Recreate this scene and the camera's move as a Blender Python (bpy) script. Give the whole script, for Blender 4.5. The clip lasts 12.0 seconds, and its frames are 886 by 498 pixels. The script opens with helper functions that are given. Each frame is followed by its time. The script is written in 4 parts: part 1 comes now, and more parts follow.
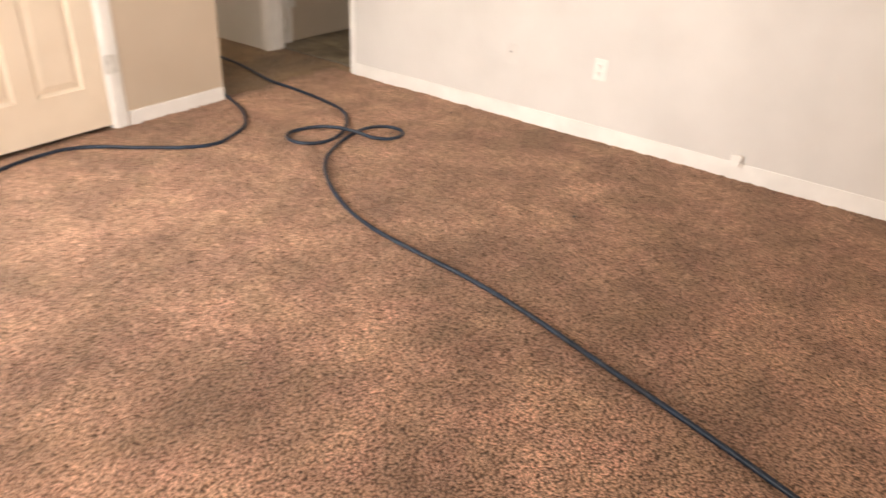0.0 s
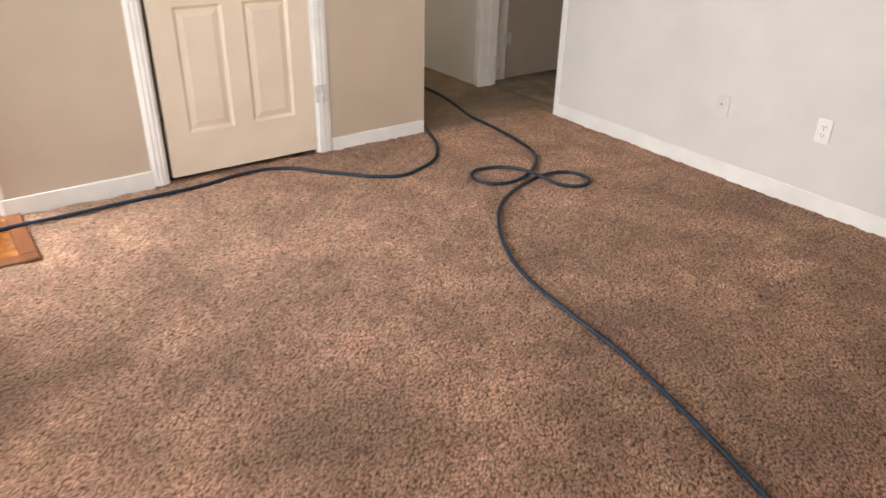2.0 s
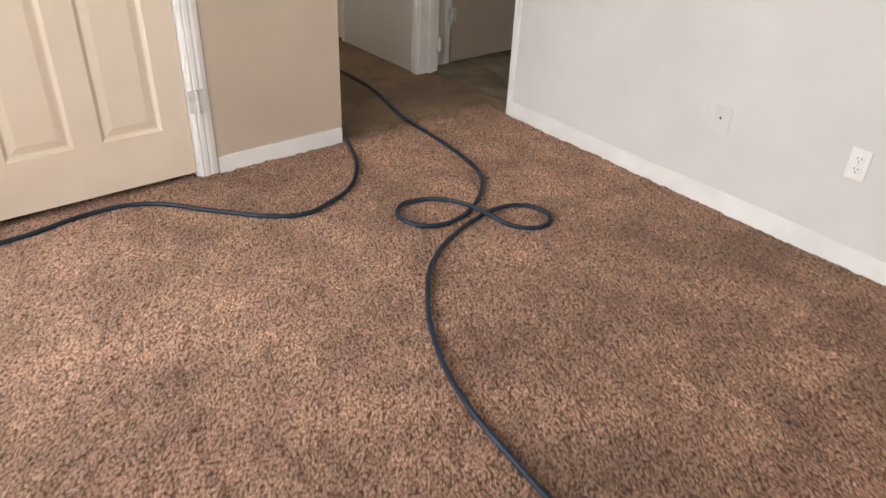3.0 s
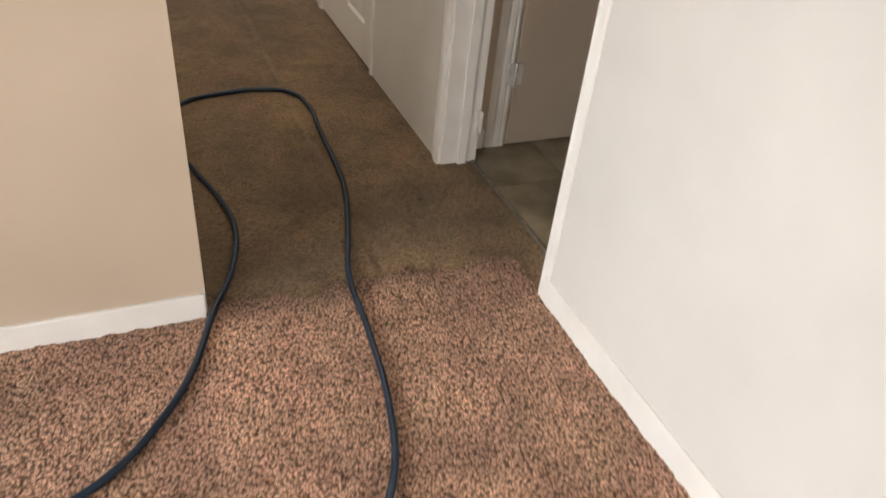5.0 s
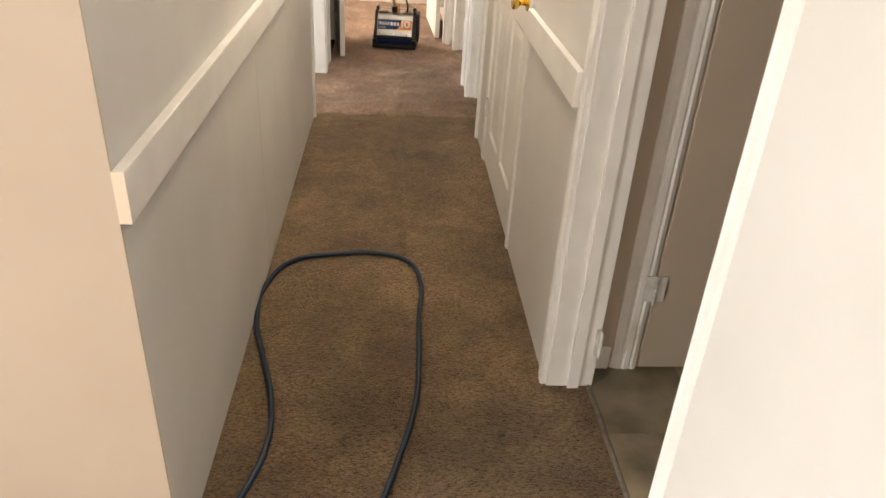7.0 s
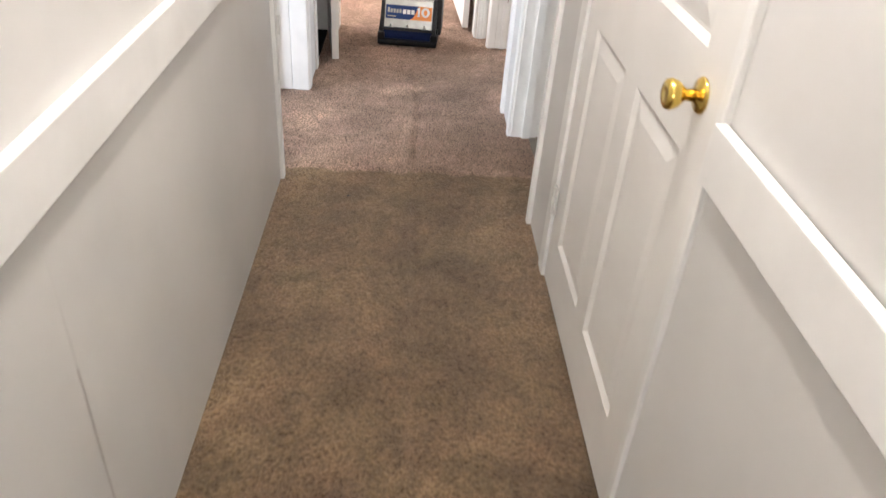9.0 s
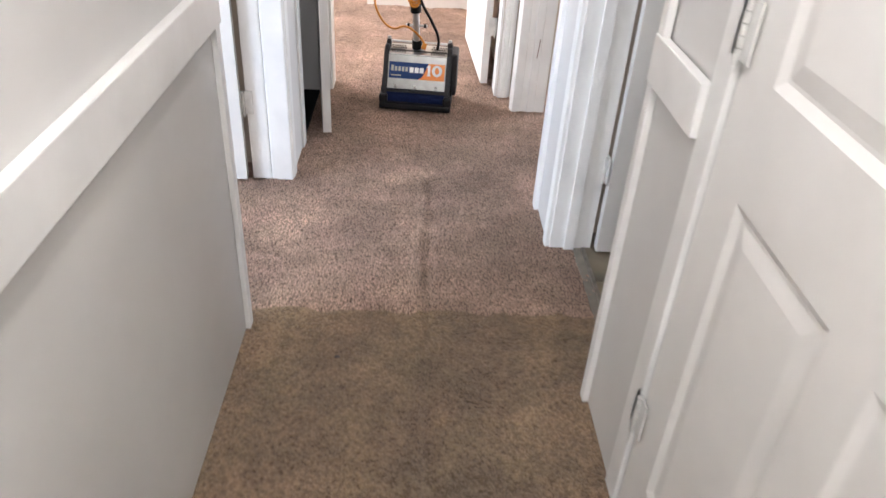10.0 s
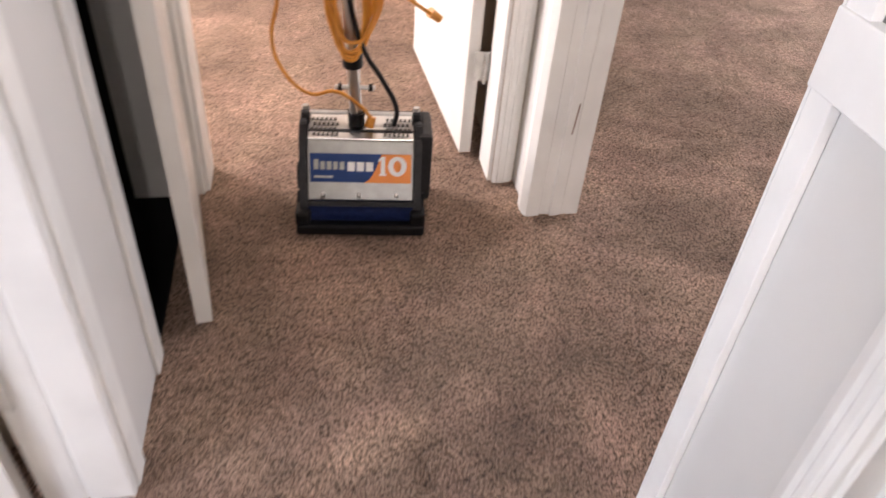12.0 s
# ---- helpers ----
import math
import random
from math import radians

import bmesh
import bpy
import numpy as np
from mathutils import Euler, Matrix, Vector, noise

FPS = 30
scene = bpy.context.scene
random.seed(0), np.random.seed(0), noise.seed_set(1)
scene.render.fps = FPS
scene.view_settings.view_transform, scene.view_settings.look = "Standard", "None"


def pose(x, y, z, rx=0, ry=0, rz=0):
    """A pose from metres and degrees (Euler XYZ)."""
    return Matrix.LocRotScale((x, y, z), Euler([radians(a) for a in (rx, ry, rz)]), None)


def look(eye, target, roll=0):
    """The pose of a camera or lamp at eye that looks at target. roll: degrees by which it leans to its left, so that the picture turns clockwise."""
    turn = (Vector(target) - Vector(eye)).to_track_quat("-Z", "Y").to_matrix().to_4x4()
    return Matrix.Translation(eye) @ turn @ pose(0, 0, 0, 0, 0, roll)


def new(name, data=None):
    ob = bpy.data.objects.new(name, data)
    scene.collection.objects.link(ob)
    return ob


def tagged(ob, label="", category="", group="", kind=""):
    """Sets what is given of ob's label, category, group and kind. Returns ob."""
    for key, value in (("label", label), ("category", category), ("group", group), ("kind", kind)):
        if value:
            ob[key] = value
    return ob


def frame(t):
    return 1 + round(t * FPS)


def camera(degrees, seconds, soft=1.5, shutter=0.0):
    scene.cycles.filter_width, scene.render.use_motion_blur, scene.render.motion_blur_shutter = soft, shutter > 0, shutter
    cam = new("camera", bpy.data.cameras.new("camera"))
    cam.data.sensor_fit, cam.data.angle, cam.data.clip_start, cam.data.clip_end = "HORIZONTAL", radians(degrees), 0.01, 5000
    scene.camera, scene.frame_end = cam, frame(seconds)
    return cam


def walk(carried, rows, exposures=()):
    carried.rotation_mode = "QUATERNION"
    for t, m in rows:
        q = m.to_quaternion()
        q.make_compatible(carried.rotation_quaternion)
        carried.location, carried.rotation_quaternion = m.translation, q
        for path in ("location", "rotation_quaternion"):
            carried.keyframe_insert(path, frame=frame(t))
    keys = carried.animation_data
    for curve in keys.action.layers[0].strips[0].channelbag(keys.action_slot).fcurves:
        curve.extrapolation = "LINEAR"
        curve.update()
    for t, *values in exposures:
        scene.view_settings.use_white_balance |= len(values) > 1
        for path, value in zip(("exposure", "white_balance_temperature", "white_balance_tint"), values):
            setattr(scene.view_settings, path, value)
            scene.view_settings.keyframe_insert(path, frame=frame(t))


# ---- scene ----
cam = camera(62.8, 12.0, shutter=0.3)
PATH = [
    (0, (-2.722, -3.511, 1.427), (-1.282, -2.532, 0.444), 3.3),
    (0.5, (-2.8, -3.804, 1.475), (-1.697, -2.42, 0.544), 0.8),
    (1, (-2.796, -3.957, 1.475), (-1.832, -2.467, 0.551), 0.3),
    (1.5, (-2.719, -3.918, 1.47), (-1.764, -2.418, 0.555), 0.1),
    (2, (-2.456, -3.589, 1.459), (-1.41, -2.162, 0.527), 1.3),
    (2.5, (-2.073, -3.265, 1.43), (-0.969, -1.919, 0.445), 1.4),
    (2.7, (-1.934, -3.111, 1.429), (-0.827, -1.787, 0.419), 1.8),
    (4.3, (-0.663, -1.997, 1.374), (0.261, -0.658, 0.21), 6.8),
    (4.5, (-0.488, -1.882, 1.38), (0.389, -0.539, 0.187), 6.9),
    (5, (-0.07, -1.591, 1.358), (0.63, -0.129, 0.187), 6.2),
    (5.5, (0.192, -1.34, 1.355), (0.667, 0.221, 0.199), 5.4),
    (6, (0.365, -1.225, 1.37), (0.653, 0.411, 0.257), 4.5),
    (6.5, (0.417, -1.161, 1.436), (0.609, 0.568, 0.449), 3.4),
    (6.7, (0.429, -1.158, 1.449), (0.596, 0.586, 0.483), 3.2),
    (8.3, (0.499, -0.111, 1.332), (0.622, 1.532, 0.199), 4.6),
    (8.5, (0.493, 0.069, 1.346), (0.616, 1.712, 0.212), 4.7),
    (9, (0.467, 0.506, 1.354), (0.586, 2.166, 0.244), 4.5),
    (9.5, (0.502, 0.94, 1.333), (0.609, 2.61, 0.238), 3.9),
    (10, (0.454, 1.365, 1.341), (0.55, 3.036, 0.247), 3.7),
    (10.5, (0.385, 1.798, 1.34), (0.552, 3.455, 0.232), 3.9),
    (11, (0.311, 2.241, 1.302), (0.472, 3.86, 0.139), 4.1),
    (11.5, (0.262, 2.664, 1.256), (0.462, 4.206, -0.002), 8.1),
    (12, (0.351, 3.061, 1.208), (0.686, 4.578, -0.05), 4.9),
]
EXPOSURES = [
    (0, 1.2, 8500, 22), (0.6, 0.95, 8000, 20), (1.5, 0.86, 7600, 18), (2.7, 0.80, 7100, 16), (4.3, 1.0, 7200, 15), (5.0, 1.2, 7300, 15), (5.5, 1.28, 7400, 15), (6.0, 1.42, 7800, 15), (6.6, 1.45, 7900, 15),
    (8.3, 2.0, 6700, 14), (9.5, 2.0, 6050, 15), (10.5, 1.9, 5850, 15), (11.3, 1.88, 6100, 18), (12, 1.72, 6600, 22),
]
walk(cam, [(t, look(eye, target, roll)) for t, eye, target, roll in PATH], EXPOSURES)

# ---- world and light ----
world = bpy.data.worlds.new("sky")
scene.world = world
world.use_nodes = True
wn = world.node_tree.nodes
sky = wn.new("ShaderNodeTexSky")
sky.sky_type = "NISHITA"
sky.sun_disc = False
sky.sun_elevation, sky.sun_rotation = radians(40), radians(250)
wn["Background"].inputs["Strength"].default_value = 0.05
world.node_tree.links.new(sky.outputs["Color"], wn["Background"].inputs["Color"])


def sun_lamp():
    data = bpy.data.lights.new("sun", "SUN")
    data.energy, data.angle, data.color = 1.2, radians(12), (1.0, 0.95, 0.88)
    ob = new("sun", data)
    ob.matrix_world = look((-6, 8, 9), (0, 4.5, 0))


def area_light(at, to, w, h, watts, colour, spread=180):
    """An area lamp for skylight by an opening, or for added fill."""
    data = bpy.data.lights.new("area_light", "AREA")
    data.shape, data.size, data.size_y, data.energy, data.color = "RECTANGLE", w, h, watts, colour
    data.spread = radians(spread)
    ob = new("area_light", data)
    ob.matrix_world = look(at, to)


DAY, COOL, WARM = (1.0, 0.98, 0.95), (0.86, 0.94, 1.0), (1.0, 0.9, 0.78)
sun_lamp()
# south and west windows are unseen, added to light the living room
area_light((-1.4, -8.42, 1.4), (-1.4, 0, 1.2), 2.6, 1.7, 48, DAY)
# cone narrowed to keep this one off the near floor
area_light((-3.28, -2.05, 1.40), (0.4, -0.85, 0.7), 1.7, 1.35, 22, (0.80, 0.91, 1.0), 108)
# daylight that enters by the open entrance door
area_light((-4.5, 1.25, 1.4), (-2.2, -0.7, 0.3), 1.0, 1.9, 85, COOL)
area_light((-4.35, 0.15, 2.5), (-1.7, -0.5, 0.0), 1.1, 1.1, 230, COOL)
# daylight of the back rooms, from windows out of view
area_light((-1.95, 6.4, 1.4), (1, 6.2, 0.5), 1.6, 1.4, 60, DAY)
area_light((-3.1, 2.0, 1.4), (0.9, 3.9, 0.6), 1.5, 1.4, 36, (0.74, 0.87, 1.0))
area_light((4.1, 6.0, 1.4), (1, 4.3, 0.4), 1.6, 1.4, 36, COOL)
hall_bulb = bpy.data.lights.new("hall_bulb", "POINT")
hall_bulb.energy, hall_bulb.color, hall_bulb.shadow_soft_size = 13.5, (1.0, 0.945, 0.865), 0.045
new("hall_bulb", hall_bulb).location = (0.49, 1.57, 2.30)
# fills added for the two bathrooms, which have no window
area_light((1.9, 2.02, 1.7), (1.6, 3.4, 1.0), 0.6, 0.6, 0.12, COOL)
area_light((2.1, -1.1, 1.7), (1.6, 0.6, 1.0), 0.6, 0.6, 0.10, WARM)


# ---- materials ----
def material(name, rough=0.6, metal=0.0):
    m = bpy.data.materials.new(name)
    m.use_nodes = True
    b = m.node_tree.nodes["Principled BSDF"]
    b.inputs["Roughness"].default_value, b.inputs["Metallic"].default_value = rough, metal
    return m, m.node_tree.nodes, m.node_tree.links, b


def textured(name, lo, hi, scale, rough=0.6, metal=0.0, bump=0.1, bump_scale=200.0, depth=0.001, stain=0.0, stain_scale=2.0, random_tint=0.0, spec=0.5):
    """Two colours mixed by noise at one scale, a stain at a larger one, and fine relief."""
    m, n, l, b = material(name, rough, metal)
    co = n.new("ShaderNodeTexCoord").outputs["Object"]
    if random_tint:
        info = n.new("ShaderNodeObjectInfo")
        add = n.new("ShaderNodeVectorMath")
        add.operation = "ADD"
        l.new(co, add.inputs[0])
        sc = n.new("ShaderNodeMath")
        sc.operation = "MULTIPLY"
        sc.inputs[1].default_value = 37.0
        l.new(info.outputs["Random"], sc.inputs[0])
        l.new(sc.outputs[0], add.inputs[1])
        co = add.outputs[0]
    t1 = n.new("ShaderNodeTexNoise")
    t1.inputs["Scale"].default_value, t1.inputs["Detail"].default_value = scale, 5
    l.new(co, t1.inputs["Vector"])
    r = n.new("ShaderNodeValToRGB")
    r.color_ramp.elements[0].color, r.color_ramp.elements[1].color = (*lo, 1), (*hi, 1)
    r.color_ramp.elements[0].position, r.color_ramp.elements[1].position = 0.3, 0.7
    l.new(t1.outputs["Fac"], r.inputs["Fac"])
    col = r.outputs["Color"]
    if stain:
        t2 = n.new("ShaderNodeTexNoise")
        t2.inputs["Scale"].default_value, t2.inputs["Detail"].default_value = stain_scale, 3
        l.new(co, t2.inputs["Vector"])
        mr = n.new("ShaderNodeMapRange")
        mr.inputs["From Min"].default_value, mr.inputs["From Max"].default_value = 0.35, 0.65
        mr.inputs["To Min"].default_value, mr.inputs["To Max"].default_value = 1 - stain, 1.0
        l.new(t2.outputs["Fac"], mr.inputs["Value"])
        mx = n.new("ShaderNodeMix")
        mx.data_type, mx.blend_type = "RGBA", "MULTIPLY"
        mx.inputs["Factor"].default_value = 1
        l.new(col, mx.inputs[6])
        l.new(mr.outputs["Result"], mx.inputs[7])
        col = mx.outputs[2]
    if random_tint:
        hs = n.new("ShaderNodeHueSaturation")
        mr2 = n.new("ShaderNodeMapRange")
        mr2.inputs["To Min"].default_value, mr2.inputs["To Max"].default_value = 1 - random_tint, 1 + random_tint
        l.new(info.outputs["Random"], mr2.inputs["Value"])
        l.new(mr2.outputs["Result"], hs.inputs["Value"])
        l.new(col, hs.inputs["Color"])
        col = hs.outputs["Color"]
    l.new(col, b.inputs["Base Color"])
    if bump:
        t3 = n.new("ShaderNodeTexNoise")
        t3.inputs["Scale"].default_value, t3.inputs["Detail"].default_value = bump_scale, 3
        l.new(co, t3.inputs["Vector"])
        bp = n.new("ShaderNodeBump")
        bp.inputs["Strength"].default_value, bp.inputs["Distance"].default_value = bump, depth
        l.new(t3.outputs["Fac"], bp.inputs["Height"])
        l.new(bp.outputs["Normal"], b.inputs["Normal"])
    b.inputs["Specular IOR Level"].default_value = spec
    return m


def carpet_material(name, dark, mid, light, pitch=0.010, relief=1.0, patch=0.25, comb=(1.0, 0.6), turn=0.35, cells=0.7, marks=()):
    """Cut-pile carpet: yarn tufts with their gaps shaded by colour, clumps, trodden patches and marks: stains, blended
    edges, painted light.
    """
    m, n, l, b = material(name, 1.0)
    b.inputs["Specular IOR Level"].default_value = 0.1
    b.inputs["Sheen Weight"].default_value = 0.4
    b.inputs["Sheen Tint"].default_value = (1.0, 0.80, 0.64, 1)
    b.inputs["Sheen Roughness"].default_value = 0.42
    base = n.new("ShaderNodeTexCoord").outputs["Object"]

    def noise_at(co, scale, detail, dist=0.0):
        t = n.new("ShaderNodeTexNoise")
        t.inputs["Scale"].default_value, t.inputs["Detail"].default_value = scale, detail
        t.inputs["Distortion"].default_value = dist
        l.new(co, t.inputs["Vector"])
        return t

    def ranged(value, lo, hi, to_lo, to_hi):
        mr = n.new("ShaderNodeMapRange")
        for key, v in (("From Min", lo), ("From Max", hi), ("To Min", to_lo), ("To Max", to_hi)):
            mr.inputs[key].default_value = v
        l.new(value, mr.inputs["Value"])
        return mr.outputs["Result"]

    def times(col, value):
        mx = n.new("ShaderNodeMix")
        mx.data_type, mx.blend_type = "RGBA", "MULTIPLY"
        mx.inputs["Factor"].default_value = 1
        l.new(col, mx.inputs[6])
        l.new(value, mx.inputs[7])
        return mx.outputs[2]

    # the lie of the pile wanders a little over the floor
    lie = n.new("ShaderNodeMapping")
    lie.inputs["Scale"].default_value = (comb[0], comb[1], 1.0)
    lie.inputs["Rotation"].default_value = (0, 0, turn)
    l.new(base, lie.inputs["Vector"])
    warp = n.new("ShaderNodeMix")
    warp.data_type, warp.blend_type = "RGBA", "LINEAR_LIGHT"
    warp.inputs["Factor"].default_value = pitch * 0.5
    l.new(lie.outputs["Vector"], warp.inputs[6])
    l.new(noise_at(base, 0.55 / pitch, 2).outputs["Color"], warp.inputs[7])
    vor = n.new("ShaderNodeTexVoronoi")
    vor.voronoi_dimensions = "2D"
    vor.inputs["Scale"].default_value = 1 / pitch
    l.new(warp.outputs[2], vor.inputs["Vector"])
    tuft = ranged(vor.outputs["Distance"], 0.08, 0.78, 1.0, 0.0)
    yarn = ranged(noise_at(lie.outputs["Vector"], 1.9 / pitch, 3, 0.8).outputs["Fac"], 0.33, 0.67, 0.0, 1.0)
    both = n.new("ShaderNodeMix")
    both.inputs["Factor"].default_value = cells
    l.new(yarn, both.inputs[2])
    l.new(tuft, both.inputs[3])
    height = both.outputs[0]
    # shade between the tufts put into the colour: low pile is darkest
    r = n.new("ShaderNodeValToRGB")
    e = r.color_ramp.elements
    e[0].position, e[0].color = 0.28, (*dark, 1)
    e[1].position, e[1].color = 0.68, (*light, 1)
    k = e.new(0.47)
    k.color = (*mid, 1)
    l.new(height, r.inputs["Fac"])
    col = r.outputs["Color"]
    sep = n.new("ShaderNodeSeparateColor")
    l.new(vor.outputs["Color"], sep.inputs["Color"])
    col = times(col, ranged(sep.outputs["Red"], 0.0, 1.0, 1 - 0.3 * cells, 1 + 0.25 * cells))
    for scale, detail, amount in ((22.0, 3, patch * 0.4), (7.0, 4, patch * 0.6), (2.6, 4, patch * 0.9), (0.9, 2, patch * 0.6)):
        col = times(col, ranged(noise_at(base, scale, detail, 0.3).outputs["Fac"], 0.36, 0.64, 1 - amount, 1 + amount * 0.4))
    ragged = n.new("ShaderNodeMix")
    ragged.data_type, ragged.blend_type = "RGBA", "LINEAR_LIGHT"
    ragged.inputs["Factor"].default_value = 0.07
    l.new(base, ragged.inputs[6])
    l.new(noise_at(base, 9.0, 4).outputs["Color"], ragged.inputs[7])
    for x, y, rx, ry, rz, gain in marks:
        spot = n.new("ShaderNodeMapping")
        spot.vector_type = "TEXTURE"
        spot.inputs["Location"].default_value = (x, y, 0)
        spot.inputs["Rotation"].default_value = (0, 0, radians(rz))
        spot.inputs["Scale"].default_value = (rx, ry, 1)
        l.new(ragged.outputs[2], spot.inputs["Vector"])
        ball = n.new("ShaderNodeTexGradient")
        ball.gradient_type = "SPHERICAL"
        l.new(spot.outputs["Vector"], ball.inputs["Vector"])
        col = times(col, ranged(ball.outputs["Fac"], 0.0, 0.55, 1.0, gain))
    hue = n.new("ShaderNodeHueSaturation")
    l.new(ranged(noise_at(base, 5.0, 4, 0.4).outputs["Fac"], 0.3, 0.7, 0.492, 0.508), hue.inputs["Hue"])
    l.new(col, hue.inputs["Color"])
    l.new(hue.outputs["Color"], b.inputs["Base Color"])
    bp = n.new("ShaderNodeBump")
    bp.inputs["Strength"].default_value, bp.inputs["Distance"].default_value = relief, 0.010
    l.new(height, bp.inputs["Height"])
    l.new(bp.outputs["Normal"], b.inputs["Normal"])
    return m


# stains; the narrow mark at y 2.60 paints the seam's shaded side
HALL_MARKS = ((0.48, 0.86, 0.14, 0.26, 0, 0.68), (0.76, 0.43, 0.22, 0.16, 20, 0.72), (0.64, 2.42, 0.14, 0.09, 0, 0.62), (0.495, 2.60, 0.06, 0.34, 0, 0.70), (0.75, 1.67, 0.22, 0.06, -8, 1.35), (0.10, 1.81, 0.16, 0.22, 0, 1.22), (0.35, 1.2, 0.25, 0.18, 0, 1.18), (0.63, 2.08, 0.12, 0.22, 0, 0.76), (0.25, 2.72, 0.28, 0.28, 0, 0.82), (0.80, 2.70, 0.18, 0.035, 25, 1.28), (0.60, 0.02, 0.75, 0.22, 0, 1.35), (0.12, 0.70, 0.12, 0.30, 0, 1.12), (0.30, 2.15, 0.12, 0.12, 0, 0.80))
# the lighter mark at (0.10, 3.50) paints in daylight from the left doorway
BACK_MARKS = ((0.66, 3.90, 0.26, 0.13, 10, 0.70), (0.98, 4.34, 0.16, 0.13, 0, 1.25), (0.72, 3.38, 0.22, 0.17, 0, 0.76), (0.80, 4.12, 0.20, 0.10, -15, 0.78), (0.10, 3.50, 0.20, 0.24, 0, 1.18), (0.40, 3.95, 0.18, 0.13, 0, 1.14))
# first mark darkens the carpet towards the hall edge, blending the two piles
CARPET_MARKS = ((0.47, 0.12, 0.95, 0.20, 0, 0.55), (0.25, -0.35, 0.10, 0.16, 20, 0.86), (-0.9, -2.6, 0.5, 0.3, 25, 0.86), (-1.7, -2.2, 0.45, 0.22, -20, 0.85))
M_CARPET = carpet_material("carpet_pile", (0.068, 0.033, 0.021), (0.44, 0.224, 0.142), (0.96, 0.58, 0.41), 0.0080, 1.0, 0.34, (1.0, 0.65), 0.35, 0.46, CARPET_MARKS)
M_BACK = carpet_material("brushed_carpet_pile", (0.112, 0.068, 0.047), (0.395, 0.246, 0.176), (0.74, 0.49, 0.365), 0.0072, 1.0, 0.38, (1.0, 0.65), -0.2, 0.36, BACK_MARKS)
M_HALL = carpet_material("matted_carpet_pile", (0.108, 0.066, 0.031), (0.214, 0.136, 0.069), (0.345, 0.232, 0.130), 0.0085, 0.8, 0.42, (0.5, 1.0), 0.1, 0.24, HALL_MARKS)
M_GREIGE = textured("greige_wall_paint", (0.51, 0.42, 0.325), (0.56, 0.465, 0.365), 3.0, 0.55, 0, 0.15, 260, 0.0006, 0.05, 1.2)
M_PALE = textured("pale_wall_paint", (0.63, 0.615, 0.59), (0.68, 0.665, 0.64), 3.0, 0.5, 0, 0.15, 260, 0.0006, 0.04, 1.5)
M_PANEL = textured("painted_wainscot", (0.61, 0.595, 0.565), (0.67, 0.655, 0.625), 2.0, 0.42, 0, 0.12, 120, 0.0006, 0.06, 2.5)
M_TRIM = textured("white_trim_paint", (0.78, 0.77, 0.74), (0.85, 0.84, 0.81), 9.0, 0.32, 0, 0.2, 90, 0.0008, 0.07, 5.0)
M_DOOR = textured("white_door_paint", (0.74, 0.72, 0.68), (0.80, 0.78, 0.74), 5.0, 0.34, 0, 0.12, 160, 0.0005, 0.04, 3.0)
M_CREAM = textured("cream_door_paint", (0.73, 0.62, 0.49), (0.78, 0.67, 0.54), 5.0, 0.4, 0, 0.12, 160, 0.0005, 0.04, 3.0)
M_ENTRY = textured("pale_blue_door_paint", (0.23, 0.28, 0.325), (0.27, 0.32, 0.365), 6.0, 0.35, 0, 0.15, 120, 0.0006, 0.06, 4.0)
M_CEIL = textured("ceiling_paint", (0.76, 0.75, 0.72), (0.82, 0.81, 0.78), 6.0, 0.8, 0, 0.3, 90, 0.002)
# shade inside the linen closet, put into the colour of its lining
M_CLOSET_SHADE = textured("closet_shade_black", (0.008, 0.008, 0.008), (0.014, 0.014, 0.014), 4.0, 0.9, 0, 0, spec=0.05)
M_WOOD = textured("orange_wood", (0.15, 0.048, 0.012), (0.33, 0.125, 0.033), 14.0, 0.17, 0, 0.15, 60, 0.0006, 0.25, 6.0, 0.22)
M_WOODTRIM = textured("brown_wood_strip", (0.13, 0.045, 0.018), (0.22, 0.085, 0.035), 20.0, 0.3, 0, 0.2, 70, 0.0006, 0.2, 8.0)
M_TILE = textured("stone_tile", (0.11, 0.088, 0.055), (0.38, 0.315, 0.215), 5.0, 0.4, 0, 0.2, 60, 0.001, 0.3, 4.0, 0.2)
M_GROUT = textured("grout", (0.17, 0.15, 0.12), (0.22, 0.195, 0.16), 30.0, 0.9, 0, 0.2, 200, 0.001)
M_HOSE = textured("blue_black_rubber", (0.003, 0.011, 0.024), (0.006, 0.026, 0.055), 12.0, 0.42, 0, 0.15, 150, 0.0006, 0.3, 4.0, 0.0, 0.4)
M_BRASS = textured("polished_brass", (0.72, 0.50, 0.10), (0.80, 0.58, 0.16), 20.0, 0.14, 1.0, 0.05, 80, 0.0004)
M_STEEL = textured("steel", (0.55, 0.55, 0.54), (0.66, 0.66, 0.65), 40.0, 0.33, 1.0, 0.1, 300, 0.0004)
M_PAINTED_STEEL = textured("painted_hinge", (0.66, 0.65, 0.61), (0.74, 0.73, 0.69), 40.0, 0.4, 0.1, 0.2, 150, 0.0006, 0.15, 30.0)
M_ALU = textured("brushed_aluminium_panel", (0.31, 0.31, 0.29), (0.38, 0.38, 0.36), 30.0, 0.32, 0.9, 0.1, 400, 0.0003)
M_GREYBODY = textured("charcoal_powder_coat", (0.013, 0.013, 0.014), (0.024, 0.024, 0.026), 60.0, 0.5, 0, 0.2, 500, 0.0004, spec=0.3)
M_BLACK = textured("black_plastic", (0.003, 0.003, 0.0035), (0.007, 0.007, 0.008), 40.0, 0.45, 0, 0.15, 300, 0.0005, spec=0.25)
